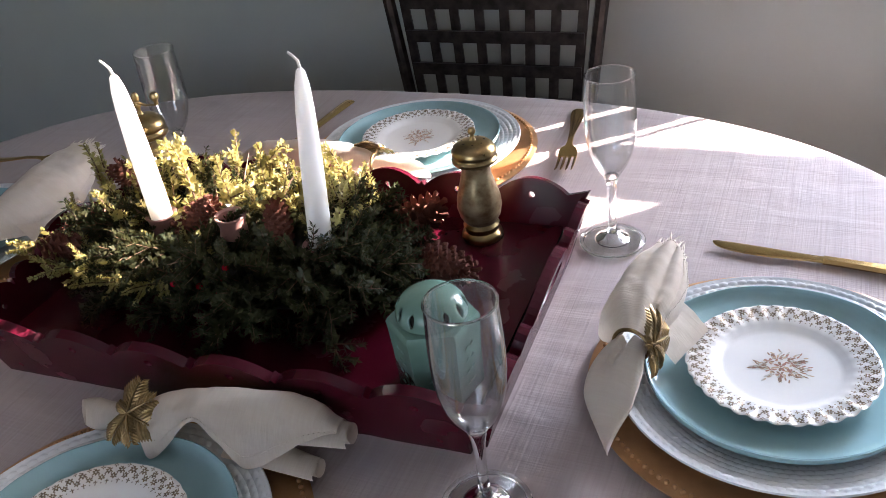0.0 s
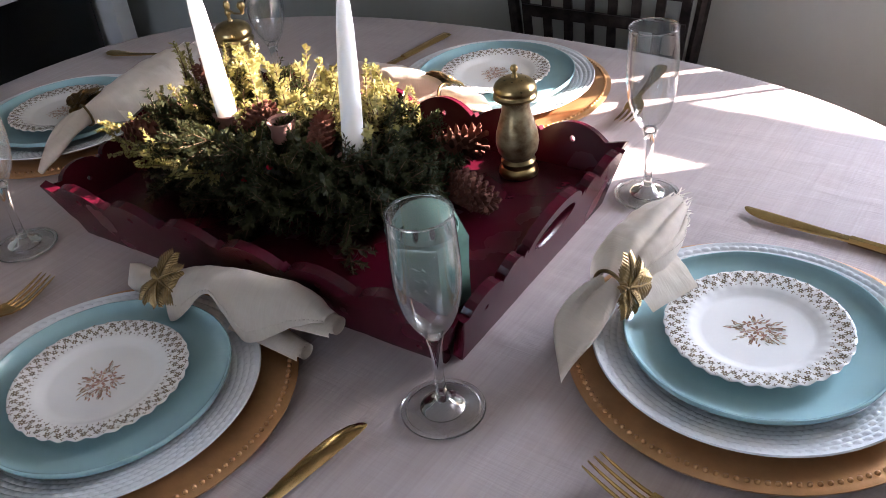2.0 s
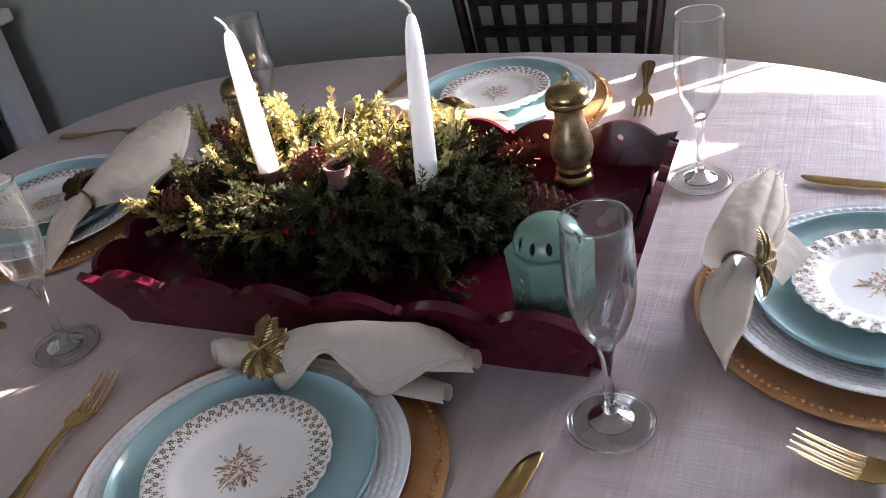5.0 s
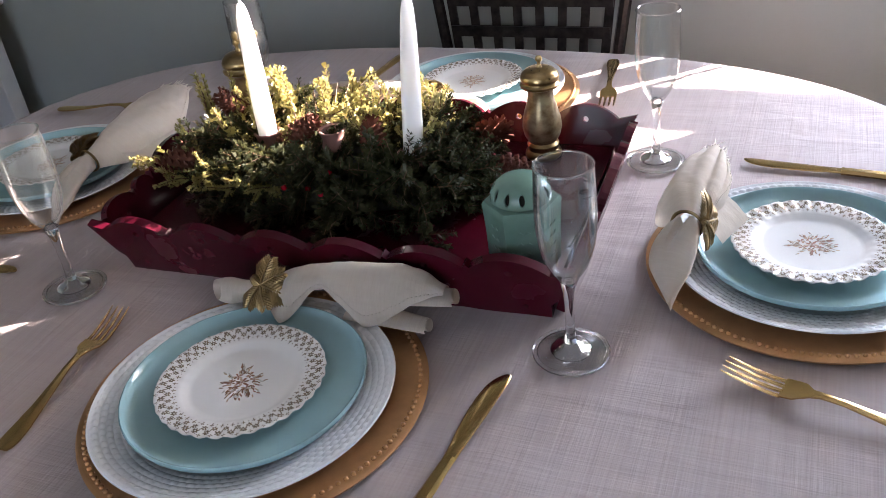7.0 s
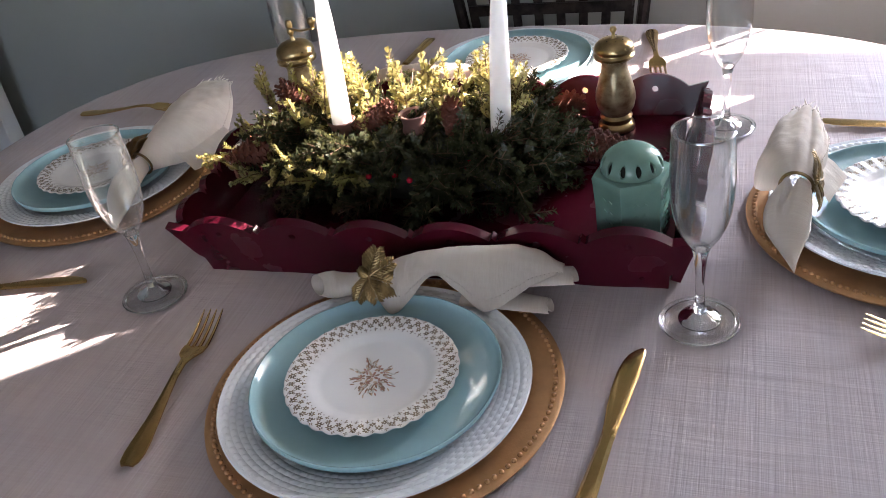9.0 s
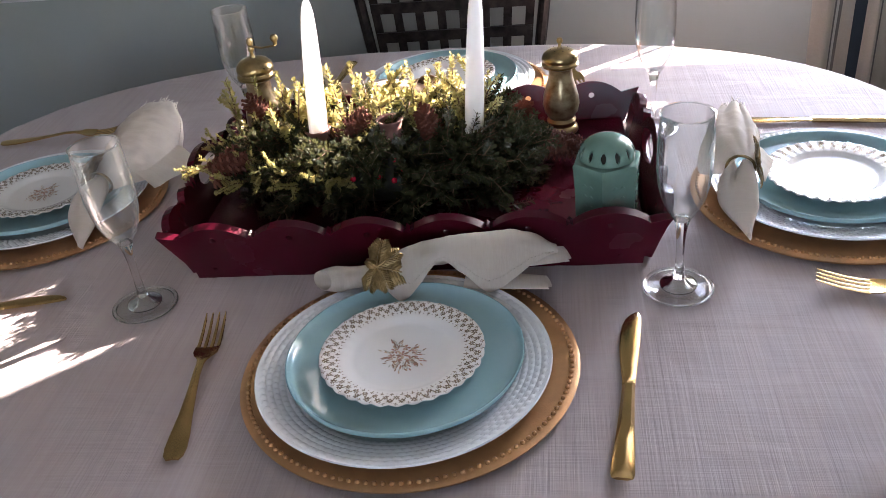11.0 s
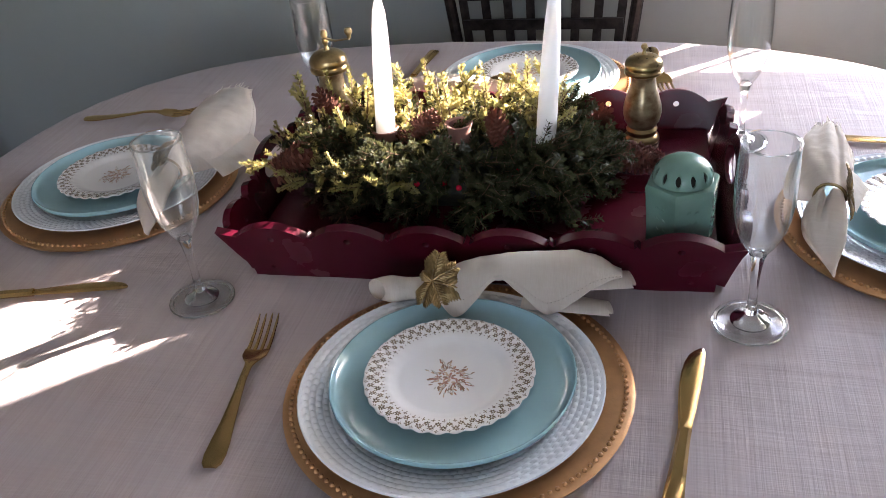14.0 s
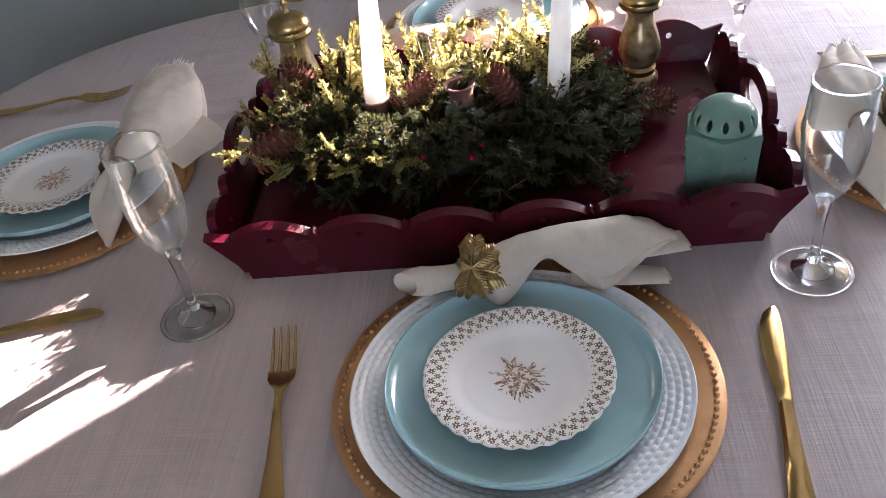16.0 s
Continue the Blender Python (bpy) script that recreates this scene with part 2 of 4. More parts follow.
def lathe(profile, seg=64, fn=None, bm=None, m=None):
    """Turns (r, z) round the z axis; fn(r, z, angle) may alter (r, z)."""
    bm = bm or bmesh.new()
    rings = []
    for r, z in profile:
        if r < 1e-6:
            v = Vector((0, 0, z))
            rings.append([bm.verts.new(m @ v if m else v)])
        else:
            ring = []
            for i in range(seg):
                a = TAU * i / seg
                rr, zz = fn(r, z, a) if fn else (r, z)
                v = Vector((rr * math.cos(a), rr * math.sin(a), zz))
                ring.append(bm.verts.new(m @ v if m else v))
            rings.append(ring)
    for a, b in zip(rings, rings[1:]):
        for i in range(seg):
            j = (i + 1) % seg
            if len(a) == 1 and len(b) > 1:
                bm.faces.new((a[0], b[j], b[i]))
            elif len(b) == 1 and len(a) > 1:
                bm.faces.new((a[i], a[j], b[0]))
            elif len(a) > 1:
                bm.faces.new((a[i], a[j], b[j], b[i]))
    return bm


def tube(points, radii, seg=10, bm=None, flat=1.0):
    """A round or flattened tube along points."""
    bm = bm or bmesh.new()
    pts = [Vector(p) for p in points]
    prev, up = None, Vector((0, 0, 1))
    rings = []
    for i, p in enumerate(pts):
        d = (pts[min(i + 1, len(pts) - 1)] - pts[max(i - 1, 0)]).normalized()
        u = up if abs(d.dot(up)) < 0.95 else Vector((1, 0, 0))
        s = d.cross(u).normalized()
        if prev is not None and s.dot(prev) < 0:
            s = -s
        prev = s
        w = s.cross(d)
        r = radii[i] if isinstance(radii, (list, tuple)) else radii
        rings.append([bm.verts.new(p + s * r * math.cos(TAU * k / seg) + w * r * flat * math.sin(TAU * k / seg)) for k in range(seg)])
    for a, b in zip(rings, rings[1:]):
        for k in range(seg):
            j = (k + 1) % seg
            bm.faces.new((a[k], a[j], b[j], b[k]))
    bm.faces.new(rings[0][::-1])
    bm.faces.new(rings[-1])
    return bm


def slab(outline, thick, holes=(), bevel=0.0):
    """A flat board in the xz plane from its outline and holes, thick along +y."""
    bm = bmesh.new()
    loops = [[Vector((x, 0, z)) for x, z in loop] for loop in (outline, *holes)]
    flat = [p for loop in loops for p in loop]
    front = [bm.verts.new(p) for p in flat]
    back = [bm.verts.new(p + Vector((0, thick, 0))) for p in flat]
    for a, b, c in tessellate_polygon(loops):
        bm.faces.new((front[a], front[b], front[c]))
        bm.faces.new((back[c], back[b], back[a]))
    k, rim = 0, []
    for loop in loops:
        n = len(loop)
        for i in range(n):
            j = (i + 1) % n
            f = bm.faces.new((front[k + i], front[k + j], back[k + j], back[k + i]))
            rim += [e for e in f.edges if abs(e.verts[0].co.y - e.verts[1].co.y) < 1e-6] if loop is loops[0] else []
        k += n
    bmesh.ops.recalc_face_normals(bm, faces=bm.faces[:])
    if bevel:
        bmesh.ops.bevel(bm, geom=rim, offset=bevel, segments=2, affect="EDGES", profile=0.5, clamp_overlap=True)
    return bm


def carve(ob, cutter):
    """Cuts the cutter's bmesh out of the object's mesh."""
    bmesh.ops.recalc_face_normals(cutter, faces=cutter.faces[:])
    tool = part("cutter", cutter, ob.data.materials[0], ob.parent)
    tool.matrix_basis = ob.matrix_basis
    mod = ob.modifiers.new("holes", "BOOLEAN")
    mod.operation, mod.object, mod.solver = "DIFFERENCE", tool, "EXACT"
    bpy.context.view_layer.update()
    me = bpy.data.meshes.new_from_object(ob.evaluated_get(bpy.context.evaluated_depsgraph_get()))
    ob.modifiers.clear()
    ob.data = me
    bpy.data.objects.remove(tool)
    return ob


def peg(bm, x, z, rx, rz, n=14):
    """A cutter through a board in the xz plane."""
    a = [bm.verts.new((x + rx * math.cos(TAU * k / n), -0.03, z + rz * math.sin(TAU * k / n))) for k in range(n)]
    b = [bm.verts.new((v.co.x, 0.05, v.co.z)) for v in a]
    bm.faces.new(a)
    bm.faces.new(b[::-1])
    for k in range(n):
        bm.faces.new((a[k], b[k], b[(k + 1) % n], a[(k + 1) % n]))


# ---------- the room ----------
WY, WX0, WX1, WB, H = 1.25, -1.95, 1.95, -2.4, 2.45
part("floor", box(bmesh.new(), (WX0 - 0.15, WB - 0.15, -0.08), (WX1 + 0.15, WY + 0.15, 0)), M_FLOOR, smooth=False)
part("ceiling", box(bmesh.new(), (WX0 - 0.15, WB - 0.15, H), (WX1 + 0.15, WY + 0.15, H + 0.1)), M_CEIL, smooth=False)


def wall(name, length, m, opening=None):
    bm = bmesh.new()
    if opening:
        x0, x1, z0, z1 = opening
        box(bm, (0, 0, 0), (x0, 0.13, H), m=m)
        box(bm, (x1, 0, 0), (length, 0.13, H), m=m)
        box(bm, (x0, 0, 0), (x1, 0.13, z0), m=m)
        box(bm, (x0, 0, z1), (x1, 0.13, H), m=m)
    else:
        box(bm, (0, 0, 0), (length, 0.13, H), m=m)
    return tagged(part(name, bm, M_WALL, smooth=False), "grey-green painted wall", "wall", kind="structure")


WIN = (0.600, 1.62, 0.87, 2.08)           # window beside the table: x from, to, z from, to
wall("wall_north", WX1 - WX0, pose(WX0, WY, 0), (WIN[0] - WX0, WIN[1] - WX0, WIN[2], WIN[3]))
wall("wall_east", WY - WB, pose(WX1, WY, 0, 0, 0, -90))
wall("wall_west", WY - WB, pose(WX0, WB, 0, 0, 0, 90))
# the south opening belongs to the added, unseen fill window
wall("wall_south", WX1 - WX0, pose(WX1, WB, 0, 0, 0, 180), (1.3, 2.5, 0.9, 2.1))
for nm in ("floor", "ceiling"):
    bpy.data.objects[nm]["kind"] = "structure"


def chair_rail(x0, x1):
    prof = [(0, 0), (-0.010, 0.0), (-0.013, 0.006), (-0.009, 0.014), (-0.014, 0.020), (-0.022, 0.034), (-0.014, 0.046), (-0.018, 0.052), (-0.024, 0.058), (-0.024, 0.064), (0, 0.066)]
    bm = bmesh.new()
    a = [bm.verts.new((x0, WY + y - 0.001, 0.80 + z)) for y, z in prof]
    b = [bm.verts.new((x1, WY + y - 0.001, 0.80 + z)) for y, z in prof]
    for i in range(len(prof) - 1):
        bm.faces.new((a[i], a[i + 1], b[i + 1], b[i]))
    bm.faces.new(a[::-1])
    bm.faces.new(b)
    bmesh.ops.recalc_face_normals(bm, faces=bm.faces[:])
    return bm


tagged(part("trim", chair_rail(WX0, 0.645), M_TRIM, smooth=False), "white moulded chair rail with scuff marks", "chair rail", kind="structure")


def window(name, w, h, m, bar, post=0.0):
    """Frame, sash bars and panes; local x along, z up."""
    o = empty(name, m, "white painted sash window with clear panes", "window", kind="structure")
    bm = bmesh.new()
    for lo, hi in (((0, 0, 0), (0.04, 0.09, h)), ((w - 0.04, 0, 0), (w, 0.09, h)), ((0.04, 0, 0), (w - 0.04, 0.09, 0.04)), ((0.04, 0, h - 0.04), (w - 0.04, 0.09, h))):
        box(bm, lo, hi)
    part("window_frame", bm, M_TRIM, o, smooth=False)
    bm = bmesh.new()
    box(bm, (post or 0.04, 0.03, bar[0]), (w - 0.04, 0.06, bar[1]))
    part("sash_bar", bm, M_TRIM, o, smooth=False)
    if post:
        part("glazing_bar", box(bmesh.new(), (post - 0.008, 0.049, 0.04), (post, 0.055, h - 0.04)), M_TRIM, o, smooth=False)
    for z0, z1 in ((0.04, bar[0]), (bar[1], h - 0.04)):
        p = part("pane", box(bmesh.new(), (0.04, 0.043, z0), (w - 0.04, 0.047, z1)), M_PANE, o, smooth=False)
        p.visible_shadow = False
    part("window_sill", box(bmesh.new(), (0.047, -0.03, -0.03), (w + 0.05, 0.09, -0.002)), M_TRIM, o, smooth=False)
    return o


window("window_1", WIN[1] - WIN[0], WIN[3] - WIN[2], pose(WIN[0], WY + 0.02, WIN[2]), (0.254, 0.338), 0.25)
# unseen south window, added only to let fill light in
window("window_2", 1.2, 1.2, pose(WX1 - 1.3, WB - 0.02, 0.9, 0, 0, 180), (0.57, 0.63))

def curtain(x0, x1, label, z0=0.08, z1=2.2, tie=None, slant=0.0):
    """Hanging striped cloth in soft folds; tie: where and how wide it is gathered above the sill; slant: how far its free edge leans."""
    bands = [0] * 9 + [1, 2, 1] + [0] * 4 + [3] * 3 + [0] * 4 + [1]
    n = int((x1 - x0) / 0.0055)
    bm = bmesh.new()
    cols = []
    for i in range(n + 1):
        col = []
        for k in range(49):
            z = z0 + (z1 - z0) * k / 48
            x = x0 + (x1 - x0) * i / n
            y = WY - 0.045 + 0.020 * math.sin(x * 62 + 0.5 * math.sin(k * 0.15)) + 0.006 * math.sin(x * 150 + k * 0.15)
            if tie:
                g = min(1, max(0, (z - 0.74) / 0.14))
                g = g * g * (3 - 2 * g)
                k2 = min(1, max(0, (z - 1.03) / 0.10))
                k3 = min(1, max(0, (z - 1.28) / 0.12))
                w = (x - x0) / (x1 - x0)
                x += (tie[0] + w * tie[1] - k2 * (0.04 + 0.05 * w) + k3 * 0.16 * w - x) * g
            x -= slant * max(0, 1.55 - max(z, 0.9)) * (x1 - x) / (x1 - x0)
            col.append(bm.verts.new((x + 0.002 * math.sin(k * 0.25 + i * 0.2), y, z)))
        cols.append(col)
    for i in range(n):
        for k in range(48):
            f = bm.faces.new((cols[i][k], cols[i + 1][k], cols[i + 1][k + 1], cols[i][k + 1]))
            f.material_index = bands[i % len(bands)]
    bmesh.ops.solidify(bm, geom=bm.faces[:], thickness=0.0012)
    return tagged(part("curtain", bm, M_CUR), label, "curtain", group="curtains at the window")


M_CUR = [mat("cream_curtain", (0.66, 0.61, 0.54), 0.9, var=0.08, scale=300, bump=0.2, bscale=900, trans=0.45), mat("grey_curtain_stripe", (0.20, 0.19, 0.18), 0.9), mat("white_curtain_stripe", (0.7, 0.68, 0.64), 0.9), mat("navy_curtain_stripe", (0.035, 0.05, 0.07), 0.9)]
curtain(0.655, 0.93, "cream curtain with grey and navy stripes, tied back", tie=(0.595, 0.075))
curtain(0.985, 1.66, "cream striped curtain drawn across the window", slant=0.07)


def fireplace():
    o = empty("media_cabinet", pose(-1.52, 1.165, 0), "white framed low cabinet with black glass front", "cabinet")
    bm = bmesh.new()
    box(bm, (-0.38, -0.05, 0), (0, 0, 0.73), 0.003)
    box(bm, (-0.38, -1.3, 0), (0, -1.23, 0.73), 0.003)
    box(bm, (-0.38, -1.23, 0.66), (0, -0.07, 0.70), 0.003)
    box(bm, (-0.38, -1.23, 0.0), (0, -0.07, 0.08), 0.003)
    part("frame", bm, M_TRIM, o, smooth=False)
    part("top", box(bmesh.new(), (-0.40, -1.33, 0.732), (0.025, 0.03, 0.765), 0.006), M_TRIM, o, smooth=False)
    part("back_panel", box(bmesh.new(), (-0.38, -1.228, 0.082), (-0.06, -0.072, 0.658)), M_BLACK, o, "glossy black inside", smooth=False)
    bm = bmesh.new()
    tube([(-0.045, -0.3 - 0.42 + 0.42 * math.cos(a), 0.42 + 0.12 * math.sin(a)) for a in [math.pi * k / 16 + math.pi for k in range(17)]], 0.006, bm=bm)
    part("curved_rail", bm, M_STEEL, o, "thin curved steel rail")
    for z in (0.16, 0.21, 0.26):
        part("bar", tube([(-0.045, -0.2, z), (-0.045, -0.55, z)], 0.004), M_STEEL, o)
    return o


fireplace()

# ---------- dining table, cloth, chair ----------
TC, TA, TB, TN = (-0.072, 0.355), 0.735, 0.557, 2.6


def rim_point(a, grow=0.0):
    c, s = math.cos(a), math.sin(a)
    k = (abs(c) ** TN + abs(s) ** TN) ** (-1 / TN)
    return TC[0] + (TA + grow) * k * c, TC[1] + (TB + grow) * k * s


def dining_table():
    o = empty("dining_table", pose(0, 0, 0), "oval dark wooden dining table under the cloth", "table")
    bm = bmesh.new()
    n = 96
    lo = [bm.verts.new((*rim_point(TAU * i / n, -0.012), T - 0.034)) for i in range(n)]
    hi = [bm.verts.new((*rim_point(TAU * i / n, -0.012), T - 0.004)) for i in range(n)]
    bm.faces.new(lo[::-1])
    bm.faces.new(hi)
    for i in range(n):
        bm.faces.new((lo[i], lo[(i + 1) % n], hi[(i + 1) % n], hi[i]))
    part("tabletop", bm, M_TABLE, o, smooth=False)
    for sx in (-1, 1):
        for sy in (-1, 1):
            x, y = TC[0] + sx * 0.44, TC[1] + sy * 0.30
            part("leg", lathe([(0, 0), (0.024, 0), (0.026, 0.05), (0.018, 0.12), (0.03, 0.3), (0.036, 0.5), (0.028, 0.6), (0.035, 0.62), (0.035, T - 0.035), (0, T - 0.035)], 20, m=pose(x, y, 0)), M_TABLE, o)
    return o


dining_table()


def tablecloth():
    bm = bmesh.new()
    n, rings = 240, []
    c = bm.verts.new((*TC, T))
    for f in [k / 46 for k in range(1, 47)]:
        ring = []
        for i in range(n):
            x, y = rim_point(TAU * i / n)
            x, y = TC[0] + (x - TC[0]) * f, TC[1] + (y - TC[1]) * f
            z = T + 0.0012 * noise.noise((x * 9, y * 9, 0.3)) + 0.0009 * noise.noise((x * 34, y * 22, 4.3)) + 0.0011 * max(0, 1 - 5 * abs(noise.noise((x * 11 + 3 * y, y * 26 - 4 * x, 7.7))))
            ring.append(bm.verts.new((x, y, z)))
        rings.append(ring)
    for g, d in ((0.006, 0.002), (0.011, 0.007), (0.014, 0.018), (0.018, 0.06), (0.026, 0.12), (0.036, 0.18), (0.042, 0.24)):
        ring = []
        for i in range(n):
            a = TAU * i / n
            fold = (math.sin(a * 17 + 2 * math.sin(a * 3)) * 0.5 + 0.5) * d * 0.16
            x, y = rim_point(a, g + fold)
            ring.append(bm.verts.new((x, y, T - d)))
        rings.append(ring)
    for i in range(n):
        bm.faces.new((c, rings[0][i], rings[0][(i + 1) % n]))
    for a, b in zip(rings, rings[1:]):
        for i in range(n):
            j = (i + 1) % n
            bm.faces.new((a[i], b[i], b[j], a[j]))
    cloth = part("tablecloth", bm, M_CLOTH)
    return tagged(cloth, "mauve-grey slubbed linen tablecloth on the oval table", "tablecloth")


tablecloth()


def dining_chair():
    o = empty("dining_chair", pose(-0.063, 1.105, 0), "dark wrought-iron dining chair with woven lattice back", "chair")
    lean = 0.06

    def at(x, z):
        return (x, (z - 0.7) * lean, z)
    rows = [0.596, 0.655, 0.714, 0.773, 0.832]
    hw = lambda z: 0.150 + (z - 0.70) * 0.10
    for i in range(8):
        u = -1 + 2 * i / 7
        pts = [at(u * hw(z) + 0, z) for z in (0.50, 0.60, 0.70, 0.80, 0.893 - 0.03 * u * u)]
        bm = bmesh.new()
        for a, b in zip(pts, pts[1:]):
            w = 0.0085
            vs = [bm.verts.new((p[0] + s * w, p[1] + d, p[2])) for p in (a, b) for s in (-1, 1) for d in (-0.002, 0.002)]
            bmesh.ops.convex_hull(bm, input=vs)
        part("slat", bm, M_IRON, o, smooth=False)
    for z in rows:
        bm = bmesh.new()
        vs = [bm.verts.new((s * (hw(z) + 0.006), at(0, z)[1] + d, z + q)) for s in (-1, 1) for d in (-0.0055, 0.0025) for q in (-0.0105, 0.0105)]
        bmesh.ops.convex_hull(bm, input=vs)
        part("crossbar", bm, M_IRON, o, smooth=False)
    part("top_rail", tube([at(0.176 * u, 0.905 - 0.035 * u * u) for u in [k / 8 - 1 for k in range(17)]], 0.011, 8, flat=0.6), M_IRON, o)
    for s in (-1, 1):
        part("back_post", tube([at(s * (0.165 + (z - 0.62) * 0.13), z) for z in (0.0, 0.3, 0.45, 0.6, 0.75, 0.96)], 0.0115, 8), M_IRON, o)
        part("front_leg", tube([(s * 0.2, -0.40, 0.44), (s * 0.205, -0.41, 0.0)], 0.0115, 8), M_IRON, o)
    part("seat", box(bmesh.new(), (-0.21, -0.42, 0.44), (0.21, -0.03, 0.49), 0.014), M_NAPKIN, o, "cream upholstered seat pad")
    return o


dining_chair()

# ---------- place settings ----------
def charger(x, y):
    o = empty("charger_plate", pose(x, y, T + 0.001), "gold charger plate with a beaded rim on the cloth", "charger plate", "charger plates")
    part("dish", lathe([(0, 0.0035), (0.105, 0.0035), (0.112, 0.005), (0.120, 0.007), (0.150, 0.0085), (0.158, 0.0085), (0.1615, 0.007), (0.1605, 0.0045), (0.12, 0.002), (0.105, 0), (0, 0)], 128), M_GOLDP, o)
    bm = bmesh.new()
    for i in range(132):
        a = TAU * i / 132
        bmesh.ops.create_icosphere(bm, subdivisions=1, radius=0.0026, matrix=pose(0.1535 * math.cos(a), 0.1535 * math.sin(a), 0.0088))
    tagged(part("beading", bm, M_GOLDP, o), kind="stuff")
    return o


def weave(r, z, a):
    if 0.099 < r < 0.135:
        row = (r - 0.099) / 0.006
        k = abs(math.sin(a * 46 + (math.pi / 2 if int(row) % 2 else 0))) * math.sin(math.pi * (row % 1))
        z += 0.0016 * k
    return r, z


def dinner_plate(x, y):
    prof = [(0, 0.004), (0.085, 0.004), (0.096, 0.006)] + [(0.099 + 0.0015 * k, 0.0070 + 0.00040 * k) for k in range(25)] + [(0.1365, 0.0175), (0.1385, 0.0178), (0.1395, 0.0165), (0.137, 0.0145), (0.11, 0.0065), (0.09, 0.0), (0, 0)]
    bm = lathe(prof, 368, weave)
    return tagged(part("dinner_plate", bm, M_WHITEP, m=pose(x, y, T + 0.006)), "white china dinner plate with basket-weave rim", "plate", "dinner plates")


def blue_plate(x, y):
    prof = [(0, 0.004), (0.070, 0.004), (0.080, 0.0058), (0.090, 0.0074), (0.099, 0.0088), (0.1035, 0.0102), (0.1065, 0.0122), (0.1086, 0.0146), (0.1098, 0.0166), (0.1108, 0.0174), (0.1118, 0.0172), (0.1122, 0.0158), (0.110, 0.0108), (0.09, 0.007), (0.075, 0.0), (0, 0)]
    wob = lambda r, z, a: (r, z + (0.0004 * math.sin(3 * a) + 0.0007 * noise.noise((r * 34 * math.cos(a), r * 34 * math.sin(a), x)) if r > 0.075 else 0))
    return tagged(part("salad_plate", lathe(prof, 192, wob), M_BLUEP, m=pose(x, y, T + 0.0145)), "turquoise glazed salad plate on the dinner plate", "plate", "turquoise plates")


def small_plate(x, y, turn):
    o = empty("dessert_plate", pose(x, y, T + 0.0235, 0, 0, turn), "ivory china dessert plate with gilt scalloped rim and floral print", "plate", "dessert plates")
    prof = [(0, 0.0032), (0.045, 0.0032), (0.050, 0.0040), (0.0545, 0.0068), (0.058, 0.0078), (0.066, 0.0090), (0.074, 0.0102), (0.0765, 0.0106), (0.0776, 0.0100), (0.0765, 0.0090), (0.060, 0.006), (0.05, 0.0), (0, 0)]

    def sc(r, z, a):
        if r > 0.0535:
            k = (r - 0.0535) / 0.024
            r = r + k * 0.0005 * (abs(math.sin(a * 16)) * 2 - 1.2)
            z = z + k * 0.0007 * math.cos(a * 32)
        return r, z
    part("dish", lathe(prof, 320, sc), M_CREAMP, o)
    rng = random.Random(5)

    def zr(r):
        for (r0, z0), (r1, z1) in zip(prof, prof[1:8]):
            if r0 <= r <= r1:
                return z0 + (z1 - z0) * (r - r0) / (r1 - r0) + 0.0002
        return prof[7][1] + 0.0002
    bm = bmesh.new()

    def petal(r, a, ln, w, turn2, lift=0.0, mi=0):
        cx, cy = r * math.cos(a), r * math.sin(a)
        vs = []
        for k in range(6):
            q = TAU * k / 6
            px, py = ln * math.cos(q), w * math.sin(q)
            x2 = cx + px * math.cos(turn2) - py * math.sin(turn2)
            y2 = cy + px * math.sin(turn2) + py * math.cos(turn2)
            r2 = math.hypot(x2, y2)
            vs.append(bm.verts.new((x2, y2, sc(r2, zr(r2), math.atan2(y2, x2))[1] + lift)))
        f = bm.faces.new(vs)
        f.material_index = mi
    for i in range(42):
        a = TAU * (i + 0.5) / 42
        for r0, a0, rad, n in ((0.0712, a, 0.0027, 6), (0.0655, a + TAU / 84, 0.0024, 6), (0.0752, a + TAU / 84, 0.0016, 4), (0.0612, a, 0.0015, 4)):
            for k in range(n):
                q = a0 + TAU * k / n
                px, py = r0 * math.cos(a0) + rad * 0.75 * math.cos(q), r0 * math.sin(a0) + rad * 0.75 * math.sin(q)
                petal(math.hypot(px, py), math.atan2(py, px), rad * 0.58, rad * 0.34, q)
        for r0, da, ln, w, tt in ((0.0685, 0.04, 0.0014, 0.0005, 0.7), (0.0685, -0.04, 0.0014, 0.0005, -0.7), (0.0615, 0, 0.0013, 0.0005, 0), (0.0588, 0.0, 0.0006, 0.0006, 0), (0.0600, TAU / 84, 0.0006, 0.0006, 0), (0.0742, 0.02, 0.0013, 0.0005, 1.2)):
            petal(r0, a + da, ln, w, a + tt)
    tagged(part("gilt_rim", bm, M_GILT, o, "gold filigree border", smooth=False), kind="stuff")
    bm = bmesh.new()
    for n_f, (fx, fy, rad) in enumerate(((0.0, 0.0, 0.0065), (-0.008, 0.006, 0.005), (0.008, -0.006, 0.0055), (-0.004, -0.009, 0.005), (0.009, 0.006, 0.0045), (-0.010, -0.003, 0.0045), (0.002, 0.011, 0.0045))):
        for k in range(8):
            a = TAU * k / 8 + rng.random()
            px, py = fx + rad * 0.6 * math.cos(a), fy + rad * 0.6 * math.sin(a)
            petal(math.hypot(px, py), math.atan2(py, px), rad * 0.42, rad * 0.2, a, 0.0001 + 0.00005 * (k % 2), (0, 1, 2)[(n_f + k) % 3])
        petal(math.hypot(fx, fy), math.atan2(fy, fx), rad * 0.2, rad * 0.2, 0, 0.00025, 1)
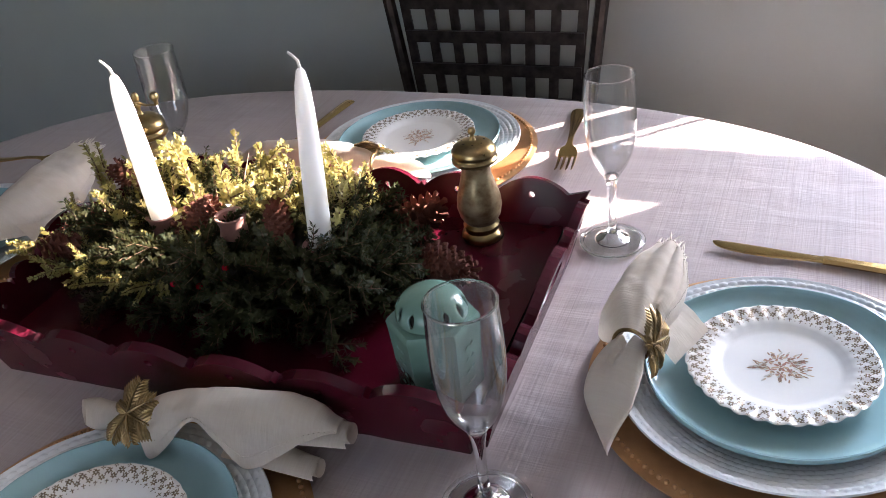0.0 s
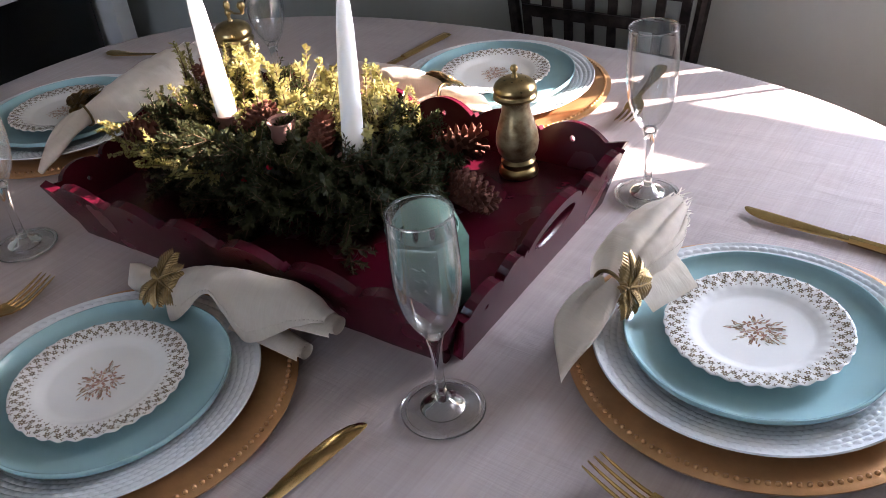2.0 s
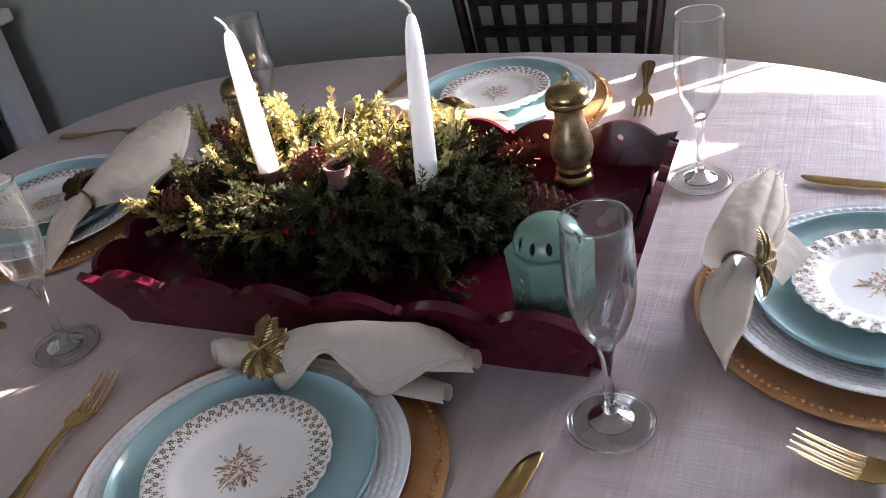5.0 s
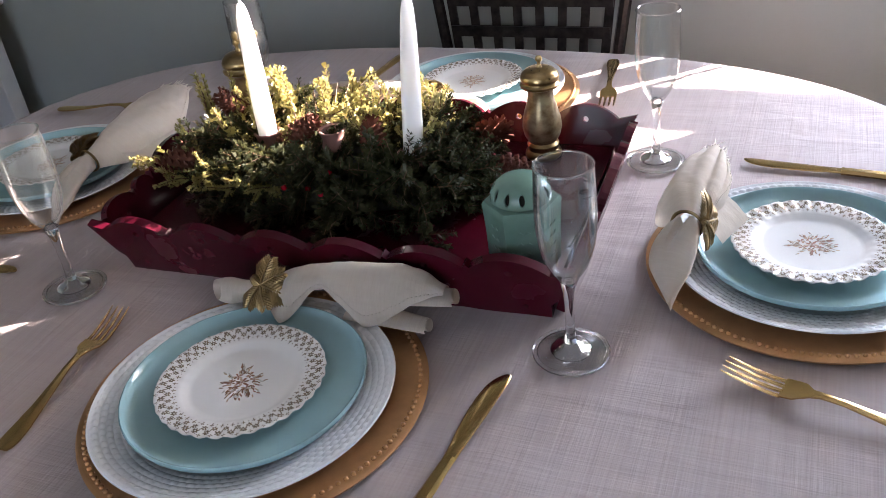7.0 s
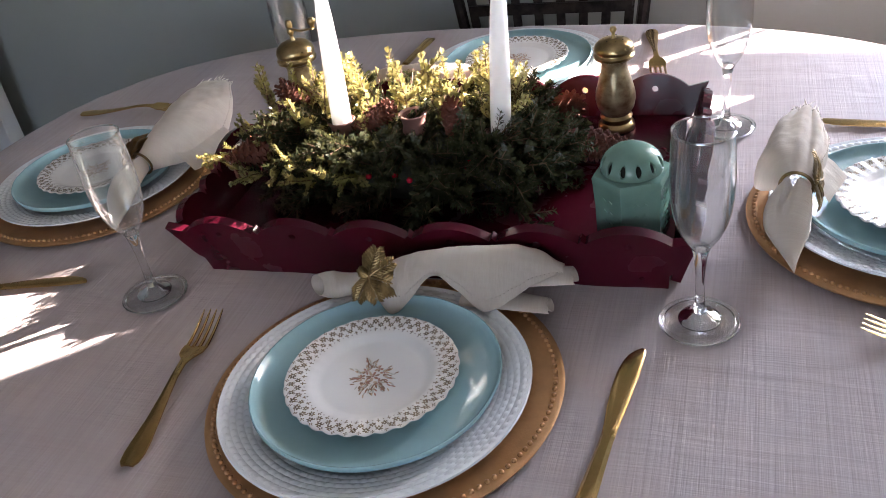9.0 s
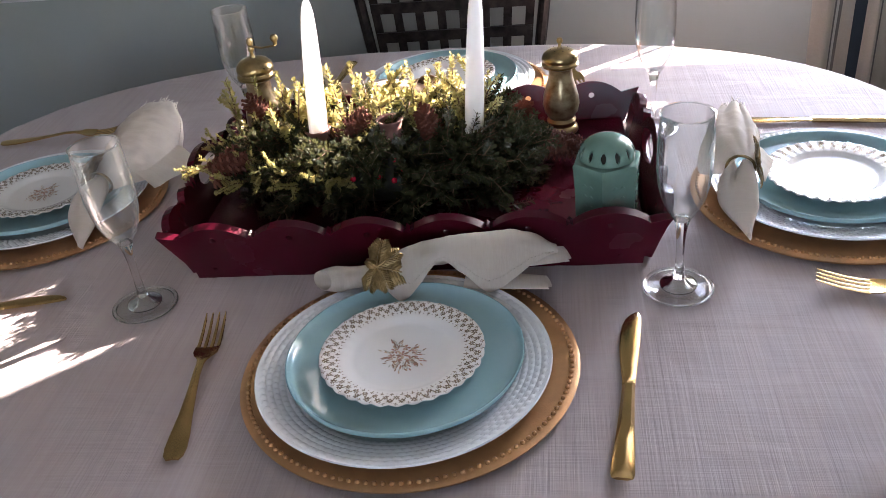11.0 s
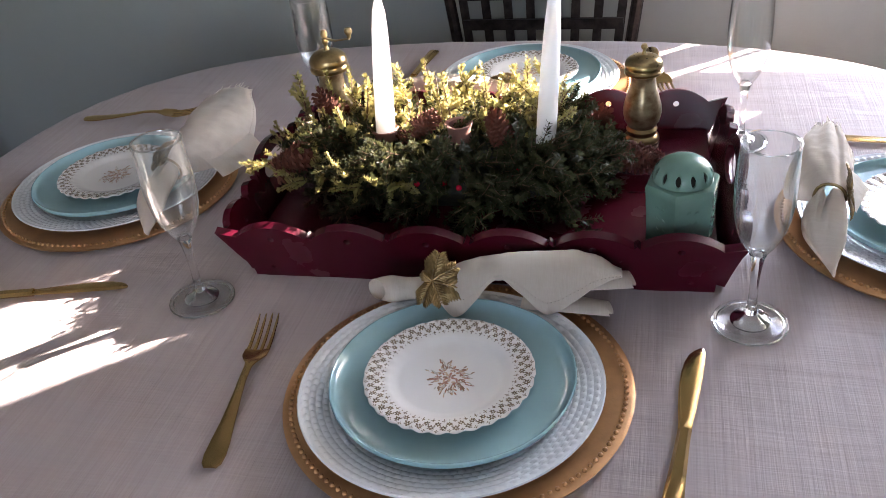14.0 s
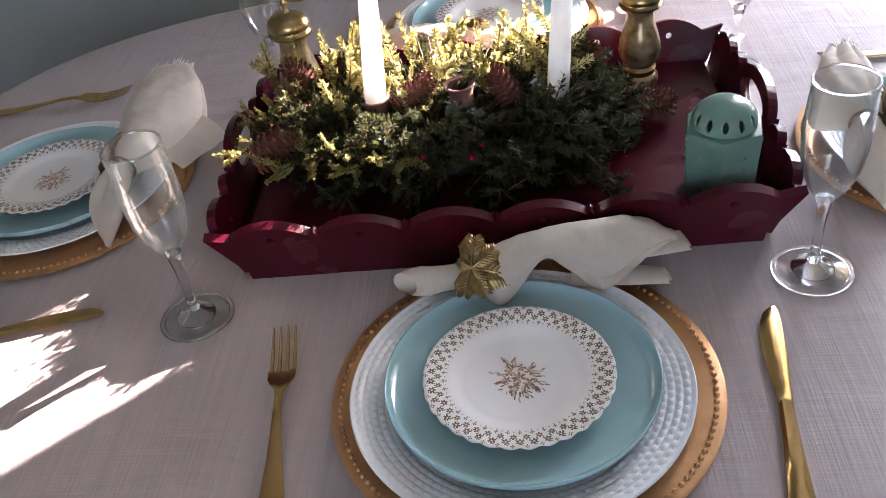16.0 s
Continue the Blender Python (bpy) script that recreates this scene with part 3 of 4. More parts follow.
    for k in range(46):
        a = rng.random() * TAU
        for r in (0.013, 0.016, 0.019, 0.022, 0.025)[: rng.randint(1, 5)]:
            petal(r + rng.uniform(-0.001, 0.001), a + rng.uniform(-0.09, 0.09), 0.0024, 0.0008, a + rng.uniform(-0.7, 0.7), 0.00005 * (k % 4), rng.choice((0, 0, 2, 3, 3, 1)))
    tagged(part("floral_print", bm, M_PRINT, o, "brown and rust flower spray print", smooth=False), kind="stuff")
    return o


PLACES = [(0.003, 0.007, 0), (0.466, 0.326, 75), (-0.030, 0.704, 160), (-0.545, 0.349, -40)]
for px, py, turn in PLACES:
    charger(px, py)
    near = 1 if turn == 0 else 0
    dinner_plate(px - 0.003 * near, py - 0.010 * near)
    blue_plate(px - 0.001 * near, py - 0.008 * near)
    small_plate(px - 0.003 * near, py - 0.010 * near, turn)


def fork(x, y, z, turn, tip=0.0):
    """Gold fork; local +y towards the tines, the origin at its middle."""
    o = empty("fork", pose(x, y, z, tip, 0, turn), "polished gold dinner fork on the cloth", "fork", "forks")
    bm = bmesh.new()
    st = [(-0.105, 0.0055, 0.0035), (-0.1, 0.0088, 0.0033), (-0.09, 0.0100, 0.0032), (-0.075, 0.0092, 0.0035), (-0.05, 0.0066, 0.0052), (-0.02, 0.0045, 0.0085), (0.0, 0.0036, 0.011), (0.018, 0.0036, 0.0112), (0.026, 0.005, 0.010), (0.032, 0.0095, 0.0082), (0.039, 0.0122, 0.0062), (0.050, 0.0124, 0.0048)]
    rows = []
    for yy, w, zz in st:
        row = []
        for k in range(7):
            u = -1 + k / 3
            dish = 0.0012 * u * u if yy > 0.028 else -0.0008 * u * u
            row.append((bm.verts.new((u * w, yy, zz + dish + 0.0008)), bm.verts.new((u * w, yy, zz + dish - 0.0008))))
        rows.append(row)
    for a, b in zip(rows, rows[1:]):
        for k in range(6):
            bm.faces.new((a[k][0], a[k + 1][0], b[k + 1][0], b[k][0]))
            bm.faces.new((a[k][1], b[k][1], b[k + 1][1], a[k + 1][1]))
        for k in (0, 6):
            bm.faces.new((a[k][0], b[k][0], b[k][1], a[k][1]))
    for row in (rows[0], rows[-1]):
        for k in range(6):
            bm.faces.new((row[k][0], row[k][1], row[k + 1][1], row[k + 1][0]))
    bmesh.ops.recalc_face_normals(bm, faces=bm.faces[:])
    part("handle", bm, M_GOLD, o)
    for k in range(4):
        xx = (-1.5 + k) * 0.0068
        pts = [(xx, yy, zz) for yy, zz in ((0.049, 0.0049), (0.06, 0.005), (0.075, 0.0068), (0.09, 0.0098), (0.1005, 0.0125))]
        part("tine", tube(pts, [0.0021, 0.0019, 0.0017, 0.0014, 0.0006], 8, flat=0.7), M_GOLD, o)
    return o


def knife(x, y, z, turn, flip=1):
    """Gold dinner knife; local +y towards the tip."""
    o = empty("knife", pose(x, y, z, 0, 0, turn), "polished gold dinner knife on the cloth", "knife", "knives")

    def body(st, edge):
        bm = bmesh.new()
        rows = []
        for yy, x0, x1, t in st:
            x0, x1 = 0.80 * x0, 0.80 * x1
            q = edge * (x1 - x0)
            rows.append([bm.verts.new(p) for p in ((x0 * flip, yy, 0.0035), ((x0 + q) * flip, yy, 0.0035 + t), ((x1 - q) * flip, yy, 0.0035 + t), (x1 * flip, yy, 0.0035), ((x1 - q) * flip, yy, 0.0035 - t), ((x0 + q) * flip, yy, 0.0035 - t))])
        for a, b in zip(rows, rows[1:]):
            for k in range(6):
                bm.faces.new((a[k], a[(k + 1) % 6], b[(k + 1) % 6], b[k]))
        bm.faces.new(rows[0])
        bm.faces.new(rows[-1])
        bmesh.ops.recalc_face_normals(bm, faces=bm.faces[:])
        return bm
    part("handle", body([(-0.112, -0.0100, 0.0100, 0.0014), (-0.110, -0.0115, 0.0115, 0.0022), (-0.106, -0.0122, 0.0122, 0.0028), (-0.09, -0.0116, 0.0116, 0.0031), (-0.07, -0.0102, 0.0102, 0.0032), (-0.05, -0.0090, 0.0090, 0.0033), (-0.02, -0.0076, 0.0076, 0.0034), (-0.004, -0.0072, 0.0072, 0.0034), (0.0, -0.0076, 0.0076, 0.0034)], 0.22), M_GOLD, o)
    part("blade", body([(0.0, -0.0070, 0.0074, 0.0015), (0.012, -0.0082, 0.0074, 0.0013), (0.03, -0.0112, 0.0082, 0.0012), (0.055, -0.0140, 0.0092, 0.0012), (0.075, -0.0142, 0.0096, 0.0011), (0.090, -0.0125, 0.0096, 0.001), (0.101, -0.0088, 0.0092, 0.0009), (0.108, -0.0035, 0.0084, 0.0008), (0.1115, 0.0020, 0.0066, 0.0006)], 0.12), M_GOLD, o)
    return o


def between(fn, head, tail, z, **k):
    d = Vector(head) - Vector(tail)
    c = (Vector(head) + Vector(tail)) / 2
    return fn(c.x, c.y, z, math.degrees(math.atan2(-d.x, d.y)), **k)


ZC = T + 0.0015
between(fork, (-0.216, 0.092), (-0.190, -0.119), ZC)
between(knife, (0.219, 0.088), (0.194, -0.132), ZC)
between(fork, (0.402, 0.139), (0.60, 0.085), ZC)
between(knife, (0.383, 0.543), (0.603, 0.520), ZC)
between(fork, (0.184, 0.662), (0.152, 0.865), ZC)
between(knife, (-0.238, 0.635), (-0.219, 0.857), ZC, flip=-1)
between(fork, (-0.535, 0.593), (-0.738, 0.570), ZC)
between(knife, (-0.412, 0.132), (-0.628, 0.082), ZC)


def flute(x, y, lean=0.0, way=0.0):
    o = empty("champagne_flute", pose(x, y, T + 0.001, lean, 0, way) @ Matrix.Diagonal((1, 1, 0.96, 1)), "empty clear glass champagne flute standing on the cloth", "flute glass", "champagne flutes")
    part("foot", lathe([(0, 0.0), (0.0345, 0.0), (0.0358, 0.0012), (0.0350, 0.0024), (0.022, 0.0040), (0.013, 0.0062), (0.0085, 0.0095), (0.0062, 0.0150), (0, 0.0150)], 64), M_FOOT, o)
    part("foot_rim", lathe([(0.0336 + 0.0026 * math.cos(TAU * k / 10), 0.0030 + 0.0019 * math.sin(TAU * k / 10)) for k in range(11)], 72), M_STEM, o, "rolled glass rim of the foot")
    part("foot_dome", lathe([(0.0062, 0.0160), (0.0095, 0.0125), (0.0140, 0.0100), (0.0180, 0.0082), (0.0192, 0.0062), (0.0186, 0.0046), (0.0135, 0.0068), (0.0092, 0.0100), (0.0062, 0.0152)], 56), M_STEM, o, "raised clear glass dome")
    part("stem", lathe([(0, 0.0152), (0.0061, 0.0152), (0.0047, 0.024), (0.0041, 0.040), (0.0043, 0.060), (0.0055, 0.074), (0.0072, 0.0835), (0.0082, 0.0865), (0.005, 0.0895), (0, 0.0900)], 32), M_STEM, o)
    outer = [(0.0083, 0.0868), (0.0125, 0.0930), (0.0182, 0.1025), (0.0228, 0.1140), (0.0260, 0.1280), (0.0277, 0.1440), (0.0280, 0.1620), (0.0273, 0.1840), (0.0262, 0.2045)]
    inner = [(0.0256, 0.2045), (0.0267, 0.1840), (0.0274, 0.1620), (0.0271, 0.1440), (0.0253, 0.1285), (0.0219, 0.1150), (0.0170, 0.1040), (0.0110, 0.0955), (0.0050, 0.0915), (0, 0.0905)]
    part("rim", lathe([(0.0249 + 0.0010 * math.cos(TAU * k / 8), 0.2052 + 0.0010 * math.sin(TAU * k / 8)) for k in range(9)], 72), M_STEM, o, "fire-polished clear glass lip")
    part("bowl", lathe([(r * 0.96, h) for r, h in outer + [(0.0261, 0.2052), (0.0257, 0.2052)] + inner], 96), M_FLUTE, o)
    return o


for fx, fy in ((0.268, 0.136), (-0.311, 0.118), (0.277, 0.530), (-0.312, 0.558)):
    flute(fx, fy)


# ---------- napkins ----------
def smooth_row(rows, x):
    """The row at x, gliding from row to row; each row begins with its x."""
    n = len(rows)
    i = max(0, min(n - 2, sum(r[0] <= x for r in rows) - 1))
    a, b, c, d = rows[max(0, i - 1)], rows[i], rows[i + 1], rows[min(n - 1, i + 2)]
    t = (x - b[0]) / (c[0] - b[0])
    return [0.5 * (2 * q + (r - p) * t + (2 * p - 5 * q + 4 * r - w) * t * t + (3 * q - p - 3 * r + w) * t ** 3) for p, q, r, w in zip(a[1:], b[1:], c[1:], d[1:])]


def napkin(x, y, z, turn, tail, drape, flaps=(), rolls=(), tilt=0.0, seed=1, face=40, fray=0, flat=False, lean=0.0, pleat=0.0):
    """Cotton napkin drawn through a leaf ring; local +x towards the spread end, the ring at the origin.
    drape: rows of x and the far hem's, the ridge's and the near hem's y and z."""
    o = empty("napkin", pose(x, y, z, 0, tilt, turn), "cream cotton napkin drawn through a gold leaf ring", "napkin", "napkins")
    rng = random.Random(seed)
    ph = [rng.random() * TAU for _ in range(6)]
    bm = bmesh.new()
    x_end = drape[-1][0]

    def sheet(ns, nv, fn, thick=0.0017):
        g = [[bm.verts.new(fn(i / ns, k / nv)) for k in range(nv + 1)] for i in range(ns + 1)]
        fs = [bm.faces.new((g[i][k], g[i + 1][k], g[i + 1][k + 1], g[i][k + 1])) for i in range(ns) for k in range(nv)]
        bmesh.ops.solidify(bm, geom=fs, thickness=thick)

    def crumple(p, size):
        return p + Vector((0, 0, size * (noise.noise(p * 38 + Vector((seed, 0, 0))) + 0.5 * noise.noise(p * 95))))

    def tail_fn(u, v):
        """A loosely rolled cone, open at its end."""
        a = -2.6 + 7.4 * v
        r = (0.0105 + 0.0045 * math.sin(u * math.pi * 0.6) + 0.0015 * math.sin(u * 7 + ph[0])) * (1 - 0.16 * v)
        r *= 1 - 0.3 * max(0, u - 0.7) / 0.3
        end = 0.011 * u * math.cos(a - 0.4)
        return Vector((-tail * u + end, -r * 1.1 * math.cos(a) + 0.003 * u, 0.004 + r * 0.95 * math.sin(a) - 0.004 * u))

    def flat_fn(u, v):
        """A flattened, hanging tail that ends in a folded point, with one crease below the ring."""
        a = TAU * v
        hw = 0.011 + 0.011 * math.sin(math.pi * min(1, u * 0.95) ** 0.8)
        if u > 0.6:
            hw *= 1 - 0.80 * ((u - 0.6) / 0.4) ** 1.6
        yy = hw * math.cos(a)
        zz = 0.004 + 0.0125 * (1 - 0.62 * u) * math.sin(a) - 0.044 * u ** 1.4
        if math.sin(a) > 0:
            zz -= 0.012 * math.exp(-((yy - 0.003 - 0.004 * u) / 0.003) ** 2) * max(0, 1 - 1.6 * u)
        return Vector((-tail * u + 0.003 * math.sin(a + ph[0]) * u, yy - 0.010 * u ** 3 + 0.004 * math.sin(u * 3), zz + 0.0012 * math.sin(u * 9 + 2 * a + ph[1])))

    def drape_fn(u, v):
        """From the far hem up over the ridge and down to the near hem."""
        by, bz, ry, rz, hy, hz = smooth_row(drape, u * x_end)
        if v < 0.4:
            q = v / 0.4 * math.pi / 2
            yy, zz = ry + (by - ry) * math.cos(q), bz + (rz - bz) * math.sin(q)
        else:
            q = (v - 0.4) / 0.6 * math.pi / 2
            yy, zz = ry + (hy - ry) * math.sin(q) ** 0.9, hz + (rz - hz) * math.cos(q) ** 0.9
        zz += pleat * math.sin(v * 30 + 4 * u + ph[2]) * min(1, 3 * u) * (0.5 + 0.5 * u)
        yy += pleat * 0.6 * math.cos(v * 30 + 4 * u + ph[2]) * u
        return crumple(Vector((u * x_end + lean * (v - 0.5) * u, yy, zz)), 0.0028 * min(1, 4 * u))

    sheet(34, 44, flat_fn if flat else tail_fn)
    sheet(64, 46, drape_fn)
    for a, b, c, d in flaps:                # a folded layer that shows below
        a, b, c, d = Vector(a), Vector(b), Vector(c), Vector(d)
        sheet(16, 16, lambda u, v: crumple(a.lerp(b, u).lerp(d.lerp(c, u), v) + Vector((0, 0, 0.006 * math.sin(math.pi * v) * (0.4 + 0.6 * u))), 0.0025), 0.003)
    for a, b, r in rolls:                   # a rolled corner that sticks out
        a, b = Vector(a), Vector(b)
        d = (b - a).normalized()
        side = d.cross(Vector((0, 0, 1))).normalized()
        up = side.cross(d)
        sheet(14, 30, lambda u, v: a.lerp(b, u) + (side * math.cos(9.2 * v) * 1.5 + up * math.sin(9.2 * v) * 0.5) * r * (1 - 0.6 * v) * (1.5 - 0.5 * u) + d * 0.004 * math.cos(9.2 * v + 1) * u, 0.0012)
    bmesh.ops.recalc_face_normals(bm, faces=bm.faces[:])
    part("cloth", bm, M_NAPKIN, o)
    bm = bmesh.new()
    for i in range(40):
        p, q = drape_fn(0.2 + 0.8 * i / 40, 0.90), drape_fn(0.2 + 0.8 * (i + 0.7) / 40, 0.90)
        tube([p + Vector((0, -0.0006, 0.0008)), q + Vector((0, -0.0006, 0.0008))], 0.0005, 4, bm=bm)
    tagged(part("hem_stitch", bm, M_NAPKIN, o, "raised stitched hem"), kind="stuff")
    if fray:
        bm = bmesh.new()
        for i in range(fray):
            p = drape_fn(1, (i + rng.random()) / fray)
            d = Vector((0.005 + 0.006 * rng.random(), rng.uniform(-0.004, 0.004), rng.uniform(-0.003, 0.004)))
            tube([p - Vector((0.002, 0, 0)), p + d * 0.6, p + d + Vector((0, rng.uniform(-0.002, 0.002), 0))], [0.0009, 0.0007, 0.0003], 4, bm=bm)
        tagged(part("frayed_edge", bm, M_NAPKIN, o), kind="stuff")
    bm = bmesh.new()
    tube([(0.001 * math.sin(2 * a), 0.0155 * math.cos(a), 0.004 + 0.0145 * math.sin(a)) for a in [TAU * k / 28 for k in range(29)]], 0.0017, 8, bm=bm)
    ring = part("napkin_ring", bm, M_LEAFG, o, "thin gold wire ring")
    # ornament: three cast fern leaves that spread from one stalk
    bm = bmesh.new()
    turn_up = pose(0, 0, 0.006, face, 0, 0)
    for la, ln in ((-0.30, 0.036), (0.55, 0.028), (1.35, 0.030), (-1.15, 0.027), (-1.95, 0.026), (2.5, 0.014)):
        d = Vector((math.cos(la), math.sin(la), 0))
        nrm = Vector((-d.y, d.x, 0))
        tube([turn_up @ (d * (ln * q) + Vector((0, 0, 0.0190 + 0.003 * math.sin(q * 3)))) for q in (0, 0.35, 0.7, 1.0)], [0.0014, 0.0012, 0.0009, 0.0003], 6, bm=bm)
        for k in range(9):
            q = 0.05 + 0.105 * k
            l2 = ln * (0.62 - 0.50 * abs(q - 0.25))
            for s in (-1, 1):
                base = d * (ln * q) + Vector((0, 0, 0.0185 + 0.003 * math.sin(q * 3)))
                tipv = base + (d * 0.66 + nrm * s * 0.75) * l2 + Vector((0, 0, -0.0026))
                mid = (base + tipv) / 2
                wv = (d * 0.75 - nrm * s * 0.66) * l2 * 0.24
                up = Vector((0, 0, 0.0016))
                vs = [bm.verts.new(turn_up @ p) for p in (base, mid + wv, tipv, mid - wv, mid + up, mid - up * 0.6)]
                for f in ((0, 1, 4), (1, 2, 4), (2, 3, 4), (3, 0, 4), (1, 0, 5), (2, 1, 5), (3, 2, 5), (0, 3, 5)):
                    bm.faces.new([vs[q2] for q2 in f])
    part("leaf", bm, M_LEAFG, ring, "cast gold fern leaf ornament", smooth=False)
    return o


WAVE = [(0.0, 0.012, -0.006, 0.001, 0.017, -0.012, -0.002), (0.022, 0.020, -0.008, 0.006, 0.026, -0.030, -0.012), (0.042, 0.026, -0.008, 0.008, 0.032, -0.024, 0.004), (0.066, 0.030, -0.008, 0.010, 0.035, -0.016, 0.024), (0.088, 0.032, -0.008, 0.010, 0.037, -0.022, 0.010), (0.112, 0.034, -0.008, 0.010, 0.037, -0.028, -0.010), (0.140, 0.034, -0.006, 0.012, 0.036, -0.020, -0.001), (0.166, 0.030, 0.0, 0.010, 0.030, -0.008, 0.010), (0.186, 0.020, 0.008, 0.006, 0.017, 0.0, 0.013)]
napkin(-0.040, 0.116, T + 0.035, 6, 0.062, WAVE, rolls=[((0.10, 0.012, 0.004), (0.196, 0.006, 0.008), 0.0105), ((0.09, -0.002, -0.008), (0.174, -0.018, -0.010), 0.0085)], seed=3)
napkin(0.350, 0.280, T + 0.060, 82, 0.082, [(0.0, 0.012, -0.004, 0.0, 0.018, -0.012, -0.004), (0.030, 0.042, -0.018, 0.010, 0.030, -0.018, 0.004), (0.065, 0.044, -0.012, 0.012, 0.038, -0.022, 0.006), (0.096, 0.036, 0.000, 0.011, 0.040, -0.020, 0.010), (0.119, 0.026, 0.014, 0.006, 0.038, -0.012, 0.020)], flaps=[((0.012, -0.008, 0.004), (0.085, -0.004, 0.004), (0.080, -0.043, -0.020), (0.026, -0.030, -0.024))], tilt=4, seed=7, face=78, fray=34, flat=True, lean=-0.03, pleat=0.0026)
napkin(-0.440, 0.318, T + 0.050, 84, 0.088, [(0.0, 0.013, -0.006, 0.0, 0.016, -0.013, -0.006), (0.050, 0.034, -0.012, 0.002, 0.028, -0.046, -0.012), (0.100, 0.046, -0.008, 0.004, 0.036, -0.060, -0.002), (0.150, 0.052, 0.0, 0.006, 0.040, -0.042, 0.016), (0.188, 0.044, 0.012, 0.006, 0.038, -0.016, 0.028)], flaps=[((0.030, -0.020, 0.014), (0.115, -0.040, 0.012), (0.088, -0.094, -0.010), (0.034, -0.052, -0.020))], seed=11, face=-60, fray=16, lean=0.02, flat=True)
napkin(-0.040, 0.592, T + 0.038, 186, 0.066, WAVE, seed=15, fray=20)


# ---------- tray ----------
def scallop(x0, x1, z_low, z_high, n, lead):
    """Top edge from x0 to x1: n humps with small pointed cusps between."""
    pts = []
    w = (x1 - x0 - 2 * lead) / n
    for k in range(n):
        a0 = x0 + lead + k * w
        for q in range(31):
            u = 0.04 + 0.92 * q / 30
            pts.append((a0 + w * u, z_low + (z_high - z_low) * math.sin(math.pi * u) ** 0.75))
        if k < n - 1:
            pts.append((a0 + w, z_low + 0.009))
    return pts


def serving_tray():
    o = empty("serving_tray", pose(-0.020, 0.3385, T + 0.002, 0, 0, 1.4), "glossy burgundy wooden tray with scalloped sides", "tray")
    L, W, th = 0.2525, 0.148, 0.010
    part("base", box(bmesh.new(), (-L - 0.004, -W - 0.006, 0.024), (L + 0.004, W + 0.006, 0.0335), 0.0015), M_TRAY, o, smooth=False)
    side = [(-L, 0), (L, 0), (L + 0.001, 0.022), (L + 0.008, 0.028), (L + 0.028, 0.072)]
    top = scallop(-L - 0.028, L + 0.028, 0.062, 0.083, 6, 0.020)
    side += top[::-1] + [(-L - 0.028, 0.072), (-L - 0.008, 0.028), (-L - 0.001, 0.022)]
    for s in (-1, 1):
        q = part("long_side", slab(side, th), M_TRAY, o, smooth=False, m=pose(0, s * (W + 0.001), 0.0, s * -17, 0, 0) @ pose(0, 0 if s > 0 else -th, 0))
        cb = bmesh.new()
        for k in range(6):
            peg(cb, -0.2168 + 0.0867 * k, 0.064, 0.004, 0.004)
        for k in (-1, 1):
            peg(cb, k * 0.228, 0.016, 0.003, 0.003)
        carve(q, cb)
    e = W
    end = [(-e, 0.0), (e, 0.0), (e + 0.006, 0.03), (e + 0.018, 0.066)]
    arc = lambda cx, cz, rx, rz, a0, a1, n: [(cx + rx * math.cos(a0 + (a1 - a0) * k / n), cz + rz * math.sin(a0 + (a1 - a0) * k / n)) for k in range(n + 1)]
    end += arc(0.128, 0.062, 0.028, 0.015, 0.15, math.pi - 0.1, 8)
    end += [(0.0985, 0.071)] + arc(0.080, 0.064, 0.0165, 0.015, 0.3, math.pi - 0.2, 6) + [(0.0605, 0.077)]
    end += arc(0, 0.066, 0.056, 0.028, 0.1, math.pi - 0.1, 16)
    end += [(-0.0605, 0.077)] + arc(-0.080, 0.064, 0.0165, 0.015, 0.2, math.pi - 0.3, 6) + [(-0.0985, 0.071)]
    end += arc(-0.128, 0.062, 0.028, 0.015, 0.1, math.pi - 0.15, 8) + [(-e - 0.018, 0.066), (-e - 0.006, 0.03)]
    for s in (-1, 1):
        cb = bmesh.new()
        peg(cb, 0, 0.066, 0.042, 0.014, 28)
        for k in (-1, 1):
            peg(cb, k * 0.124, 0.052, 0.003, 0.003)
        q = part("handle_end", slab(end, th), M_TRAY, o, smooth=False, m=pose(s * (L + 0.001), 0, 0.001, 0, s * 17, 0) @ pose(0, 0, 0, 0, 0, 90) @ pose(0, -th if s > 0 else 0, 0))
        carve(q, cb)
    return o


serving_tray()
TZ = T + 0.0358      # inside floor of the tray


